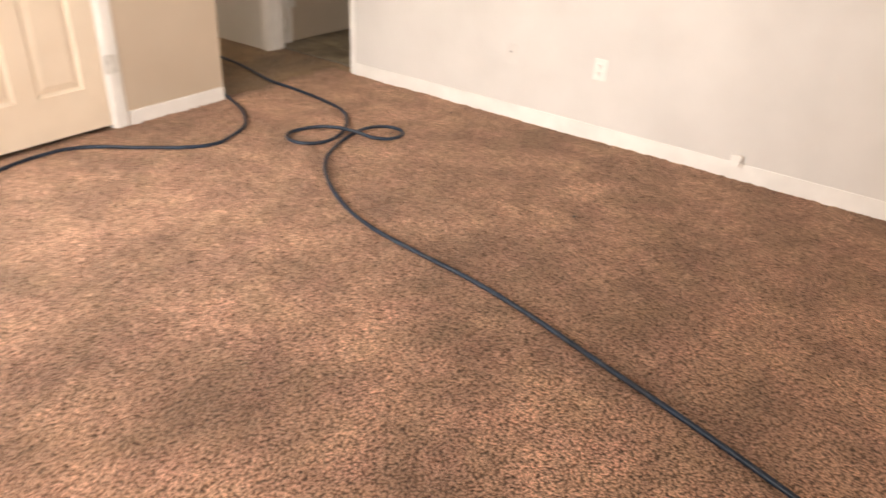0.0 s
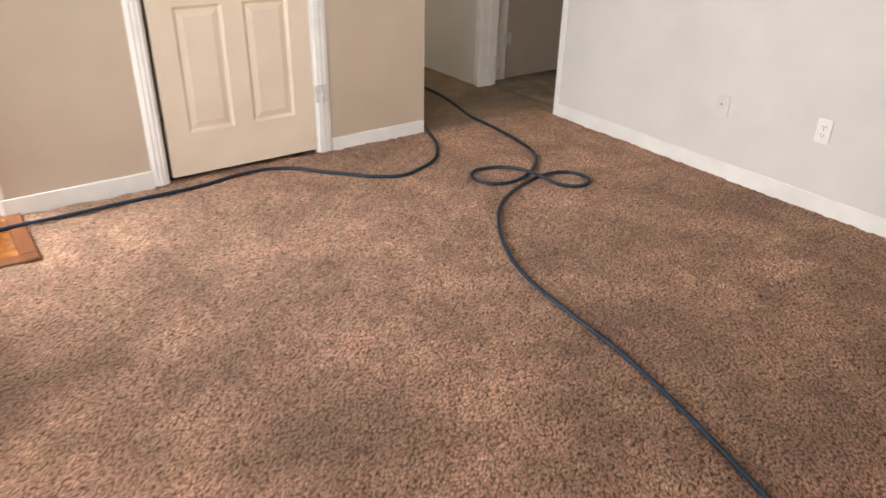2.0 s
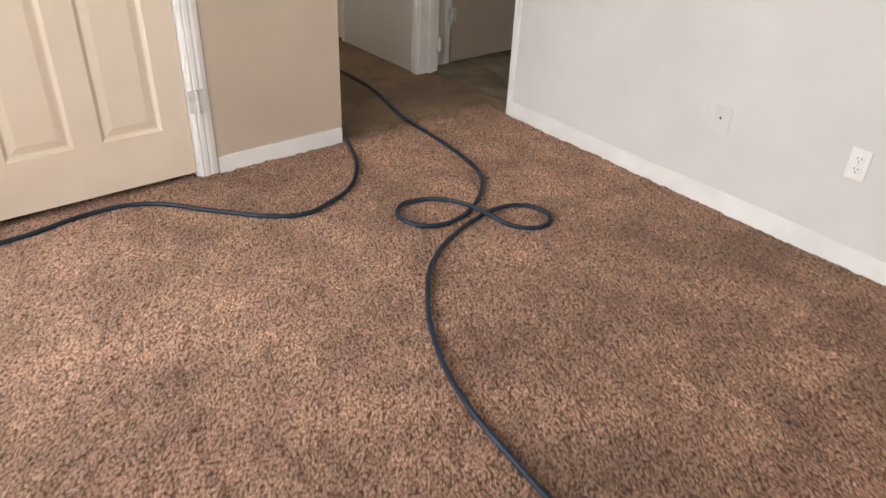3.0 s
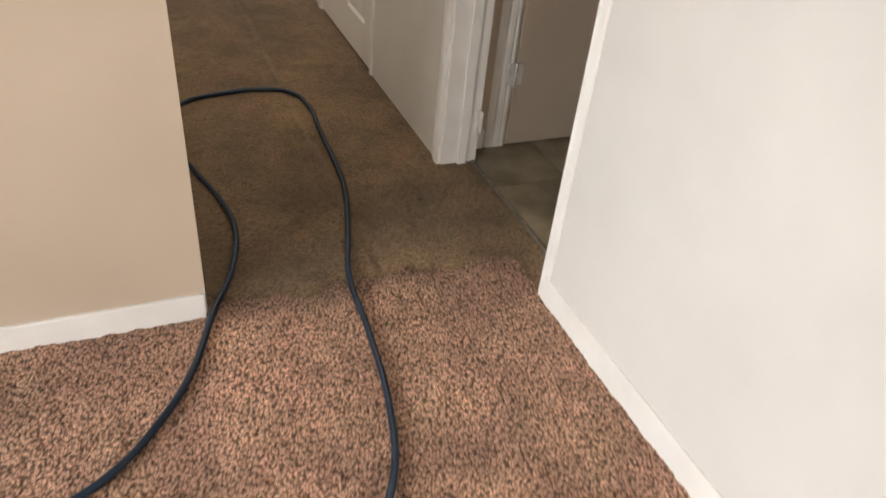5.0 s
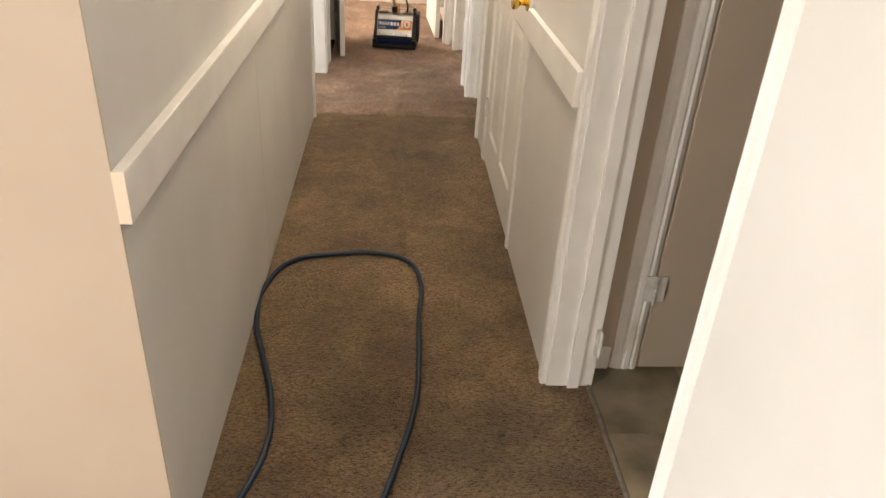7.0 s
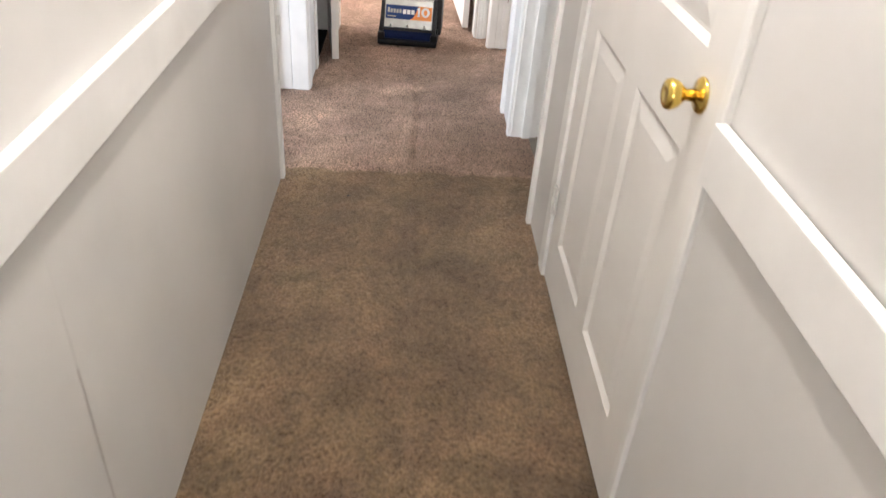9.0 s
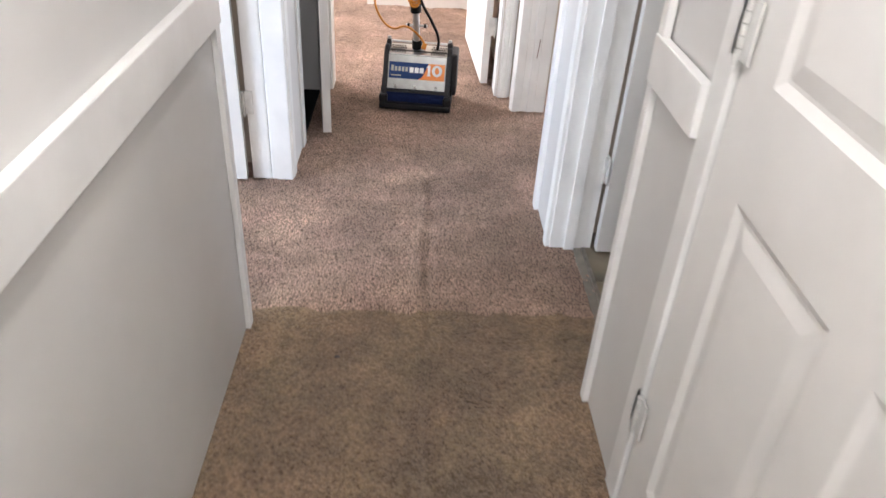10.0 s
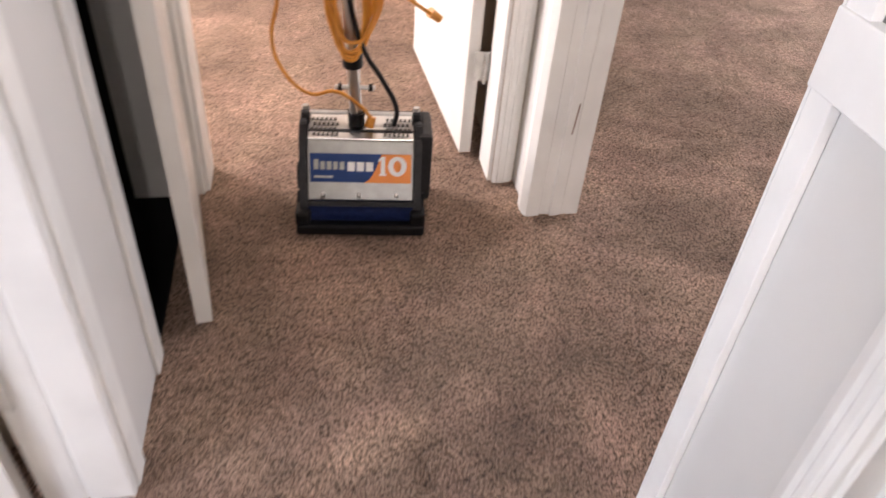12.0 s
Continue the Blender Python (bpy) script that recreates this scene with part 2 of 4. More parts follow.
M_BLUE = textured("blue_bristle", (0.003, 0.008, 0.038), (0.006, 0.015, 0.065), 90.0, 0.7, 0, 0.6, 300, 0.002, spec=0.15)
M_LABELBLUE = textured("label_blue", (0.006, 0.032, 0.14), (0.009, 0.040, 0.16), 20.0, 0.4, 0, 0, spec=0.25)
M_LABELORANGE = textured("label_orange", (0.78, 0.24, 0.035), (0.82, 0.27, 0.045), 20.0, 0.35, 0, 0)
M_WHITE = textured("label_white", (0.78, 0.78, 0.78), (0.82, 0.82, 0.82), 20.0, 0.35, 0, 0)
M_ORANGE = textured("orange_cord", (0.55, 0.21, 0.02), (0.66, 0.27, 0.03), 30.0, 0.45, 0, 0.1, 300, 0.0004)
M_STRIP = textured("worn_metal_strip", (0.20, 0.18, 0.15), (0.34, 0.31, 0.27), 40.0, 0.45, 0.8, 0.2, 200, 0.0004)
M_PLATE = textured("white_plastic", (0.80, 0.78, 0.75), (0.84, 0.82, 0.79), 30.0, 0.3, 0, 0)
M_SLOT = textured("dark_slot", (0.03, 0.028, 0.025), (0.05, 0.045, 0.04), 30.0, 0.6, 0, 0)


# ---- mesh helpers ----
def box(bm, x0, x1, y0, y1, z0, z1, bevel=0.0):
    vs = bmesh.ops.create_cube(bm, size=1.0)["verts"]
    for v in vs:
        v.co = Vector(((x0 + x1) / 2 + v.co.x * (x1 - x0), (y0 + y1) / 2 + v.co.y * (y1 - y0), (z0 + z1) / 2 + v.co.z * (z1 - z0)))
    if bevel:
        es = list({e for v in vs for e in v.link_edges})
        bmesh.ops.bevel(bm, geom=es, offset=bevel, segments=2, affect="EDGES", profile=0.6)
    return bm


def boxes(rows, bevel=0.0):
    bm = bmesh.new()
    for r in rows:
        box(bm, *r, bevel)
    return bm


def rod(bm, a, b, r, seg=14, r2=None):
    """A round bar from a to b."""
    a, b = Vector(a), Vector(b)
    d = b - a
    m = Matrix.Translation((a + b) / 2) @ d.to_track_quat("Z", "Y").to_matrix().to_4x4()
    bmesh.ops.create_cone(bm, cap_ends=True, segments=seg, radius1=r, radius2=r if r2 is None else r2, depth=d.length, matrix=m)
    return bm


def prism(bm, outline, z0, z1, worn=None):
    """An upright bar with the given plan outline."""
    lo = [bm.verts.new((x, y, z0 + (worn.uniform(0, 0.009) if worn else 0))) for x, y in outline]
    hi = [bm.verts.new((x, y, z1)) for x, y in outline]
    k = len(outline)
    for i in range(k):
        j = (i + 1) % k
        bm.faces.new((lo[i], lo[j], hi[j], hi[i]))
    bm.faces.new(hi)
    bm.faces.new(lo[::-1])
    bmesh.ops.recalc_face_normals(bm, faces=bm.faces)
    return bm


def mesh_of(name, bm, mat, smooth=False):
    me = bpy.data.meshes.new(name)
    bm.to_mesh(me)
    bm.free()
    me.materials.append(mat)
    if smooth:
        for p in me.polygons:
            p.use_smooth = True
    return me


def part(name, bm, mat, parent, label="", smooth=False):
    ob = new(name, mesh_of(name, bm, mat, smooth))
    ob.parent = parent
    return tagged(ob, label)


def thing(name, label, category, m=None, group="", kind=""):
    ob = new(name)
    if m is not None:
        ob.matrix_basis = m
    return tagged(ob, label, category, group, kind)


def structure(name, bm, mat, label, category):
    return tagged(new(name, mesh_of(name, bm, mat)), label, category, kind="structure")


def tube(name, points, radius, mat, parent=None, label="", cyclic=False, res=4):
    cu = bpy.data.curves.new(name, "CURVE")
    cu.dimensions, cu.bevel_depth, cu.bevel_resolution, cu.resolution_u = "3D", radius, res, 10
    sp = cu.splines.new("BEZIER")
    sp.bezier_points.add(len(points) - 1)
    sp.use_cyclic_u = cyclic
    for p, co in zip(sp.bezier_points, points):
        p.co = co
        p.handle_left_type = p.handle_right_type = "AUTO"
    cu.materials.append(mat)
    cu.use_fill_caps = True
    ob = new(name, cu)
    ob.parent = parent
    return tagged(ob, label) if label else ob


# ---- the plan ----
W = 0.937            # hall width: its left face is x = 0
T = 1.08             # back of the hall's right wall
CEIL = 2.44
HEAD = 2.05

# floors
structure("ground", boxes([(-8, 9, -10, 12, -0.25, -0.06)]), M_GROUT, "grey concrete slab under the house", "ground")


def blotches(nx, ny, step, gen):
    """Smooth random values on a grid, one node every few cells."""
    gx, gy = nx // step + 3, ny // step + 3
    g = gen.random((gy, gx)) - 0.5
    x, y = np.arange(nx) / step, np.arange(ny) / step
    xi, yi = x.astype(int), y.astype(int)
    fx, fy = x - xi, y - yi
    fx, fy = fx * fx * (3 - 2 * fx), (fy * fy * (3 - 2 * fy))[:, None]
    a, b = g[yi][:, xi], g[yi][:, xi + 1]
    c, d = g[yi + 1][:, xi], g[yi + 1][:, xi + 1]
    return (a * (1 - fx) + b * fx) * (1 - fy) + (c * (1 - fx) + d * fx) * fy


def pile(parent, x0, x1, y0, y1, cell, tuft, roll, mat, seed, seam=None, thin_lo=0.0, thin_hi=0.0):
    """The uneven top of the pile as a fine sheet: tufts, clumps and trodden hollows."""
    gen = np.random.default_rng(seed)
    nx, ny = int(round((x1 - x0) / cell)) + 1, int(round((y1 - y0) / cell)) + 1
    h = gen.random((ny, nx)) - 0.5
    h = 0.62 * h + 0.19 * np.roll(h, 1, 0) + 0.19 * np.roll(h, 1, 1)
    z = h * tuft + blotches(nx, ny, 4, gen) * tuft * 0.9 + blotches(nx, ny, 14, gen) * roll * 0.5 + blotches(nx, ny, 45, gen) * roll
    xs, ys = np.linspace(x0, x1, nx), np.linspace(y0, y1, ny)
    gx, gy = np.meshgrid(xs, ys)
    if seam:
        d = gx - seam - 0.006 * np.sin(gy * 9)
        z += 0.006 * np.exp(-((d + 0.016) / 0.014) ** 2) - 0.0062 * np.exp(-((d - 0.014) / 0.016) ** 2)
    for thin, far in ((thin_lo, gy - y0), (thin_hi, y1 - gy)):
        if thin:
            k = np.clip(1 - (far + blotches(nx, ny, 9, gen) * thin * 0.8) / thin, 0, 1)
            z -= 0.014 * k * k * (3 - 2 * k)
    jx, jy = (gen.random((ny, nx)) - 0.5) * cell * 0.6, (gen.random((ny, nx)) - 0.5) * cell * 0.6
    for k in (0, -1):
        jx[:, k] = 0
        jy[k, :] = 0
    co = np.stack([gx + jx, gy + jy, np.minimum(z - 0.002, 0.004)], -1).reshape(-1, 3)
    idx = np.arange(nx * ny).reshape(ny, nx)
    quads = np.stack([idx[:-1, :-1], idx[:-1, 1:], idx[1:, 1:], idx[1:, :-1]], -1).reshape(-1, 4)
    me = bpy.data.meshes.new("pile")
    me.vertices.add(len(co))
    me.vertices.foreach_set("co", co.ravel())
    me.loops.add(quads.size)
    me.loops.foreach_set("vertex_index", quads.ravel())
    me.polygons.add(len(quads))
    me.polygons.foreach_set("loop_start", np.arange(0, quads.size, 4))
    me.update(calc_edges=True)
    me.polygons.foreach_set("use_smooth", np.ones(len(quads), dtype=bool))
    me.materials.append(mat)
    ob = new("pile", me)
    ob.parent = parent
    return tagged(ob, kind="stuff")


c1 = structure("floor_1", boxes([(-3.3, -2.30, -8.5, -0.52, -0.06, -0.012), (-2.30, 1.0, -8.5, 0.05, -0.06, -0.012)]), M_CARPET, "brown cut-pile carpet of the living room, freshly cleaned", "carpet")
pile(c1, -3.3, -2.22, -8.5, -0.515, 0.016, 0.010, 0.008, M_CARPET, 1)
pile(c1, -2.25, 0.945, -4.3, 0.075, 0.0085, 0.010, 0.005, M_CARPET, 2, None, 0.0, 0.11)
pile(c1, -2.25, 0.945, -8.5, -4.27, 0.03, 0.007, 0.006, M_CARPET, 3)
c2 = structure("floor_2", boxes([(-0.02, T - 0.015, 0.05, 3.06, -0.06, -0.012), (1.0, T - 0.015, -0.185, 0.05, -0.06, -0.012)]), M_HALL, "dull brown matted carpet along the hall, uncleaned", "carpet")
pile(c2, -0.005, 1.06, 0.0, 3.11, 0.0085, 0.0034, 0.006, M_HALL, 4, 0.505, 0.07, 0.06)
pile(c2, 0.94, 1.06, -0.175, 0.06, 0.0085, 0.0034, 0.003, M_HALL, 8)
c3 = structure("floor_3", boxes([(-3.2, 4.2, 3.06, 8.0, -0.06, -0.012), (-3.2, -0.1, 1.2, 3.06, -0.06, -0.012)]), M_BACK, "brown cut-pile carpet of the back rooms", "carpet")
pile(c3, -0.8, 1.05, 3.04, 5.03, 0.0085, 0.010, 0.008, M_BACK, 5, 0.51, 0.06, 0.06)
pile(c3, 1.02, 2.6, 3.70, 6.4, 0.012, 0.010, 0.008, M_BACK, 6)
pile(c3, -1.6, 1.05, 4.95, 7.9, 0.012, 0.010, 0.008, M_BACK, 7, None, 0.06, 0.0)

# ceiling
structure("ceiling", boxes([(-3.5, 4.4, -8.7, 8.1, CEIL, CEIL + 0.1)]), M_CEIL, "white painted ceiling", "ceiling")

# living room walls
structure("wall_north", boxes([(-2.30, -1.572, 0, 0.11, 0, CEIL), (-1.572, -0.715, 0, 0.11, HEAD, CEIL), (-0.715, 0, 0, 0.11, 0, CEIL), (-0.02, 0.0045, -0.0006, 0.004, 0.088, CEIL), (-2.30, -2.19, 0.11, 0.92, 0, CEIL), (-3.3, -2.19, 0.92, 1.03, 0, CEIL)]), M_GREIGE, "greige painted wall round the closet and entry", "wall")
# window openings of the west and south walls are added for the lamps
structure("wall_west", boxes([(-3.42, -3.3, -8.5, -2.95, 0, CEIL), (-3.42, -3.3, -2.95, -1.15, 0, 0.6), (-3.42, -3.3, -2.95, -1.15, 2.1, CEIL), (-3.42, -3.3, -1.15, -0.2, 0, CEIL), (-3.42, -3.3, -0.2, 0.80, HEAD, CEIL), (-3.42, -3.3, 0.80, 1.03, 0, CEIL)]), M_GREIGE, "greige painted wall with the entrance and an added window opening", "wall")
structure("wall_south", boxes([(-3.42, -2.75, -8.62, -8.5, 0, CEIL), (-2.75, -0.05, -8.62, -8.5, 0, 0.5), (-2.75, -0.05, -8.62, -8.5, 2.2, CEIL), (-0.05, T, -8.62, -8.5, 0, CEIL)]), M_PALE, "pale painted wall out of view, its wide window opening added for light", "wall")
structure("wall_east", boxes([(W, T, -8.5, -0.185, 0, CEIL), (W, T, -0.185, 0.625, HEAD, CEIL), (W, T, 0.625, 1.49, 0, CEIL), (W, T, 1.49, 2.40, HEAD, CEIL), (W, T, 2.40, 2.735, 0, CEIL), (W, T, 2.735, 3.46, HEAD, CEIL), (W, T, 3.46, 3.742, 0, CEIL), (W, T, 3.742, 4.655, HEAD, CEIL), (W, T, 4.655, 4.83, 0, CEIL)]), M_PALE, "pale painted wall of the living room and hall", "wall")
structure("wall_hall", boxes([(-0.14, -0.002, 0.11, 2.995, 0, CEIL), (-0.14, -0.002, 2.995, 3.88, HEAD, CEIL), (-0.14, -0.002, 3.88, 4.21, 0, CEIL), (-0.14, -0.002, 4.21, 4.80, HEAD, CEIL), (-0.14, -0.002, 4.80, 4.83, 0, CEIL), (-0.002, 0.004, 0.0, 2.995, 0.89, CEIL)]), M_PALE, "pale painted hall wall", "wall")

# back rooms
for name, rows in (
    ("wall_far_room", [(-2.1, 0.045, 4.83, 4.95, 0, CEIL), (0.045, 0.87, 4.83, 4.95, HEAD, CEIL), (0.87, T, 4.83, 4.95, 0, CEIL), (0.12, T + 0.11, 6.44, 6.55, 0, CEIL), (0.12, 0.23, 6.55, 8.0, 0, CEIL), (-2.1, 0.12, 7.9, 8.0, 0, CEIL), (-2.1, -2.0, 4.95, 5.6, 0, CEIL), (-2.1, -2.0, 7.2, 7.9, 0, CEIL), (-2.1, -2.0, 5.6, 7.2, 0, 0.7), (-2.1, -2.0, 5.6, 7.2, 2.1, CEIL)]),
    # first piece brought forward so that the gap behind door 9 goes dark
    ("wall_right_room", [(0.905, T + 0.11, 4.95, 6.44, 0, CEIL), (T, T + 0.11, 6.55, 8.0, 0, CEIL), (T + 0.11, 4.3, 7.9, 8.0, 0, CEIL), (T, 4.3, 3.55, 3.66, 0, CEIL), (4.2, 4.3, 3.66, 5.2, 0, CEIL), (4.2, 4.3, 6.8, 7.9, 0, CEIL), (4.2, 4.3, 5.2, 6.8, 0, 0.7), (4.2, 4.3, 5.2, 6.8, 2.1, CEIL)]),
    ("wall_left_room", [(-3.3, -0.14, 4.0, 4.1, 0, CEIL), (-3.3, -0.14, 1.1, 1.2, 0, CEIL), (-3.3, -3.2, 1.2, 1.8, 0, CEIL), (-3.3, -3.2, 3.4, 4.0, 0, CEIL), (-3.3, -3.2, 1.8, 3.4, 0, 0.7), (-3.3, -3.2, 1.8, 3.4, 2.1, CEIL)]),
):
    structure(name, boxes(rows), M_GREIGE, "greige painted wall of a back room", "wall")
structure("wall_closet", boxes([(-0.85, -0.75, 4.1, 4.83, 0, CEIL), (-0.75, -0.14, 4.1, 4.11, 0, CEIL), (-0.75, -0.14, 4.82, 4.83, 0, CEIL), (-0.75, -0.142, 4.11, 4.82, -0.02, 0.008), (-0.142, -0.006, 4.216, 4.796, -0.02, 0.008)]), M_CLOSET_SHADE, "linen closet lining and floor, the shade inside put into their colour", "wall")
structure("wall_bathrooms", boxes([(T, 2.7, 0.705, 0.8, 0, CEIL), (T, 2.7, -1.3, -1.2, 0, CEIL), (2.6, 2.7, -1.2, 0.705, 0, CEIL), (T, 2.6, 1.8, 1.9, 0, CEIL), (2.4, 2.5, 1.9, 3.55, 0, CEIL)]), M_GREIGE, "greige painted walls of the tiled rooms", "wall")

# wainscot boards of the hall, with the open seam between two of them
for y0, y1 in ((0.0, 1.302), (1.305, 2.995)):
    structure("wainscot_left", boxes([(-0.002, 0.004, y0, y1, 0, 0.89)]), M_PANEL, "painted wainscot board below the rail", "wall panel")
structure("trim_seam", boxes([(-0.002, 0.0036, 1.302, 1.305, 0.585, 0.83)]), M_PANEL, "painted filler in the seam between two boards", "trim")
structure("trim_seam", boxes([(-0.002, 0.0028, 1.302, 1.305, 0.16, 0.585)]), M_WOODTRIM, "dirty open seam between two boards", "trim")
for y0, y1 in ((0.69, 1.462), (2.465, 2.712), (3.52, 3.70)):
    structure("wainscot_right", boxes([(W - 0.004, W + 0.002, y0, y1, 0, 0.89)]), M_PANEL, "painted wainscot board below the rail", "wall panel")


def rail(x0, x1, y0, y1, z0=0.856, z1=0.950):
    return structure("chair_rail", boxes([(x0, x1, y0, y1, z0, z1)], 0.003), M_TRIM, "white wooden chair rail across the wall", "trim")


rail(0.004, 0.026, 0.0, 2.99)
structure("trim_rail_end", boxes([(0.0045, 0.0255, -0.002, 0.001, 0.8565, 0.9495)]), M_CREAM, "cream end of the chair rail", "trim")
rail(W - 0.024, W - 0.004, 0.69, 1.465)
rail(W - 0.024, W - 0.004, 2.465, 2.742)
rail(W - 0.024, W - 0.004, 3.52, 3.748)

# corner strips
for (x0, x1, y0, y1) in ((0.004, 0.018, 2.968, 2.996), (-0.145, 0.018, 2.9965, 3.003), (W - 0.020, W - 0.004, 2.712, 2.742), (W - 0.020, W - 0.004, 3.70, 3.7425), (W - 0.020, T, 3.743, 3.749)):
    structure("corner_strip", boxes([(x0, x1, y0, y1, 0, HEAD)], 0.002), M_TRIM, "white corner moulding", "trim")


def skirting(x0, x1, y0, y1, h=0.085):
    return structure("baseboard", boxes([(x0, x1, y0, y1, -0.01, h)], 0.004), M_TRIM, "white painted baseboard", "trim")


skirting(-2.30, -1.64, -0.013, 0)
skirting(-0.632, 0.0, -0.013, 0, 0.072)
skirting(W - 0.007, W, -8.5, -0.204)
skirting(-2.313, -2.30, -0.013, 0.92)
skirting(-3.3, -2.313, 0.907, 0.92)
skirting(0.12, 0.905, 6.427, 6.44)
skirting(1.092, 1.15, 0.693, 0.705)
structure("corner_strip", boxes([(-2.325, -2.295, -0.006, 0.02, 0, HEAD)], 0.003), M_TRIM, "white corner moulding", "trim")

CHIPS = random.Random(11)
# fluted casing section: (along, out)
FLUTE = ((0, 0), (0, 0.012), (0.010, 0.017), (0.016, 0.013), (0.022, 0.016), (0.034, 0.016), (0.040, 0.012), (0.050, 0.014), (0.062, 0.010), (0.070, 0.007), (0.070, 0))


def casing(parent, origin, along, out, h=HEAD + 0.03, wide=1.0, mat=None):
    """An upright casing: its section runs along one plan direction and stands out by the other."""
    o, a, u = Vector((*origin, 0)), Vector((*along, 0)), Vector((*out, 0))
    bm = bmesh.new()
    prism(bm, [tuple((o + a * p * wide + u * q)[:2]) for p, q in FLUTE], -0.004, h, CHIPS)
    return part("casing", bm, mat or M_TRIM, parent)


def head_casing(parent, rows, mat=None):
    return part("head_casing", boxes(rows, 0.003), mat or M_TRIM, parent)


def leaf_mesh(w, h, t, openings):
    """A moulded leaf from x = 0 to w, y = -t/2 to t/2, with holes for its panels."""
    bm = bmesh.new()
    xs = sorted({0.0, w, *[o[0] for o in openings], *[o[1] for o in openings]})
    zs = sorted({0.0, h, *[o[2] for o in openings], *[o[3] for o in openings]})
    for i in range(len(xs) - 1):
        for j in range(len(zs) - 1):
            cx, cz = (xs[i] + xs[i + 1]) / 2, (zs[j] + zs[j + 1]) / 2
            if any(o[0] < cx < o[1] and o[2] < cz < o[3] for o in openings):
                continue
            for y in (-t / 2, t / 2):
                bm.faces.new([bm.verts.new((x, y, z)) for x, z in ((xs[i], zs[j]), (xs[i + 1], zs[j]), (xs[i + 1], zs[j + 1]), (xs[i], zs[j + 1]))])
    for x0, z0, x1, z1 in ((0, 0, w, 0), (w, 0, w, h), (w, h, 0, h), (0, h, 0, 0)):
        bm.faces.new([bm.verts.new(p) for p in ((x0, -t / 2, z0), (x1, -t / 2, z1), (x1, t / 2, z1), (x0, t / 2, z0))])
    bmesh.ops.remove_doubles(bm, verts=bm.verts, dist=1e-5)
    bmesh.ops.recalc_face_normals(bm, faces=bm.faces)
    return bm


def panel_mesh(o, t, deep=1.0):
    """A raised panel: a sloping bead, a channel and a fielded centre, on both sides."""
    bm = bmesh.new()
    for s in (-1, 1):
        rings = []
        for inset, depth in ((0, 0), (0.015, 0.0075), (0.021, 0.0075), (0.050, 0.003)):
            y = s * (t / 2 - depth * deep)
            rings.append([bm.verts.new(p) for p in ((o[0] + inset, y, o[2] + inset), (o[1] - inset, y, o[2] + inset), (o[1] - inset, y, o[3] - inset), (o[0] + inset, y, o[3] - inset))])
        for a, b in zip(rings, rings[1:]):
            for i in range(4):
                j = (i + 1) % 4
                bm.faces.new((a[i], a[j], b[j], b[i]) if s < 0 else (b[i], b[j], a[j], a[i]))
        bm.faces.new(rings[-1] if s < 0 else rings[-1][::-1])
    return bm


def six_panels(w, low, top=0.83):
    a, g = 0.115, 0.105
    m = (w - g) / 2
    out = []
    for z0, z1 in ((low, top), (top + 0.17, 1.60), (1.71, 1.93)):
        out += [(a, m, z0, z1), (m + g, w - a, z0, z1)]
    return out


def hinge(parent, at, rz, z=0.30, mat=None):
    """A butt hinge with two leaves and a knuckle."""
    bm = bmesh.new()
    box(bm, -0.032, 0.0, -0.002, 0.002, -0.044, 0.044, 0.0008)
    box(bm, 0.0, 0.032, -0.002, 0.002, -0.044, 0.044, 0.0008)
    for k in range(5):
        rod(bm, (0, -0.005, -0.044 + k * 0.0178), (0, -0.005, -0.044 + k * 0.0178 + 0.0165), 0.0058, 10)
    rod(bm, (0, -0.005, -0.052), (0, -0.005, -0.044), 0.0045, 10)
    ob = part("hinge", bm, mat or M_PAINTED_STEEL, parent)
    ob.matrix_basis = pose(at[0], at[1], z, 0, 0, rz)
    return ob


def lathe(bm, rows, m, seg=24):
    """Turn (distance along, radius) rows round an axis."""
    rings = [[bm.verts.new(m @ Vector((r * math.cos(2 * math.pi * k / seg), r * math.sin(2 * math.pi * k / seg), d))) for k in range(seg)] for d, r in rows]
    for a, b in zip(rings, rings[1:]):
        for k in range(seg):
            j = (k + 1) % seg
            bm.faces.new((a[k], a[j], b[j], b[k]))
    bm.faces.new(rings[0][::-1])
    bm.faces.new(rings[-1])
    bmesh.ops.recalc_face_normals(bm, faces=bm.faces)
    return bm


def knob(parent, m, mat):
    ob = part("knob", lathe(bmesh.new(), ((0.006, 0.012), (0.030, 0.011), (0.036, 0.016), (0.044, 0.024), (0.056, 0.028), (0.064, 0.026), (0.067, 0.020), (0.066, 0.012), (0.0655, 0.004)), m), mat, parent, "", True)
    part("rosette", lathe(bmesh.new(), ((0.0, 0.033), (0.003, 0.033), (0.007, 0.029), (0.009, 0.016), (0.012, 0.013)), m), mat, ob, "", True)
    return ob


def panel_leaf(parent, m, w, h, t, openings, mat, deep=1.0):
    leaf = part("leaf", leaf_mesh(w, h, t, openings), mat, parent)
    leaf.matrix_basis = m
    for o in openings:
        part("panel", panel_mesh(o, t, deep), mat, leaf)
    return leaf


# closet door of the living room
d1 = thing("door_1", "closed cream six-panel closet door in a white frame", "door", kind="structure")
panel_leaf(d1, pose(-1.541, 0.02, 0.022), 0.811, 2.02, 0.035, six_panels(0.811, 0.217, 0.832), M_CREAM, 1.7)
casing(d1, (-1.572, 0), (-1, 0), (0, -1))
casing(d1, (-0.718, 0), (1, 0), (0, -1), wide=1.15)
head_casing(d1, [(-1.645, -0.637, -0.016, 0, HEAD, HEAD + 0.07)])
part("jamb", boxes([(-1.572, -1.562, 0, 0.11, 0, HEAD), (-0.728, -0.716, 0, 0.11, 0, HEAD)]), M_TRIM, d1)
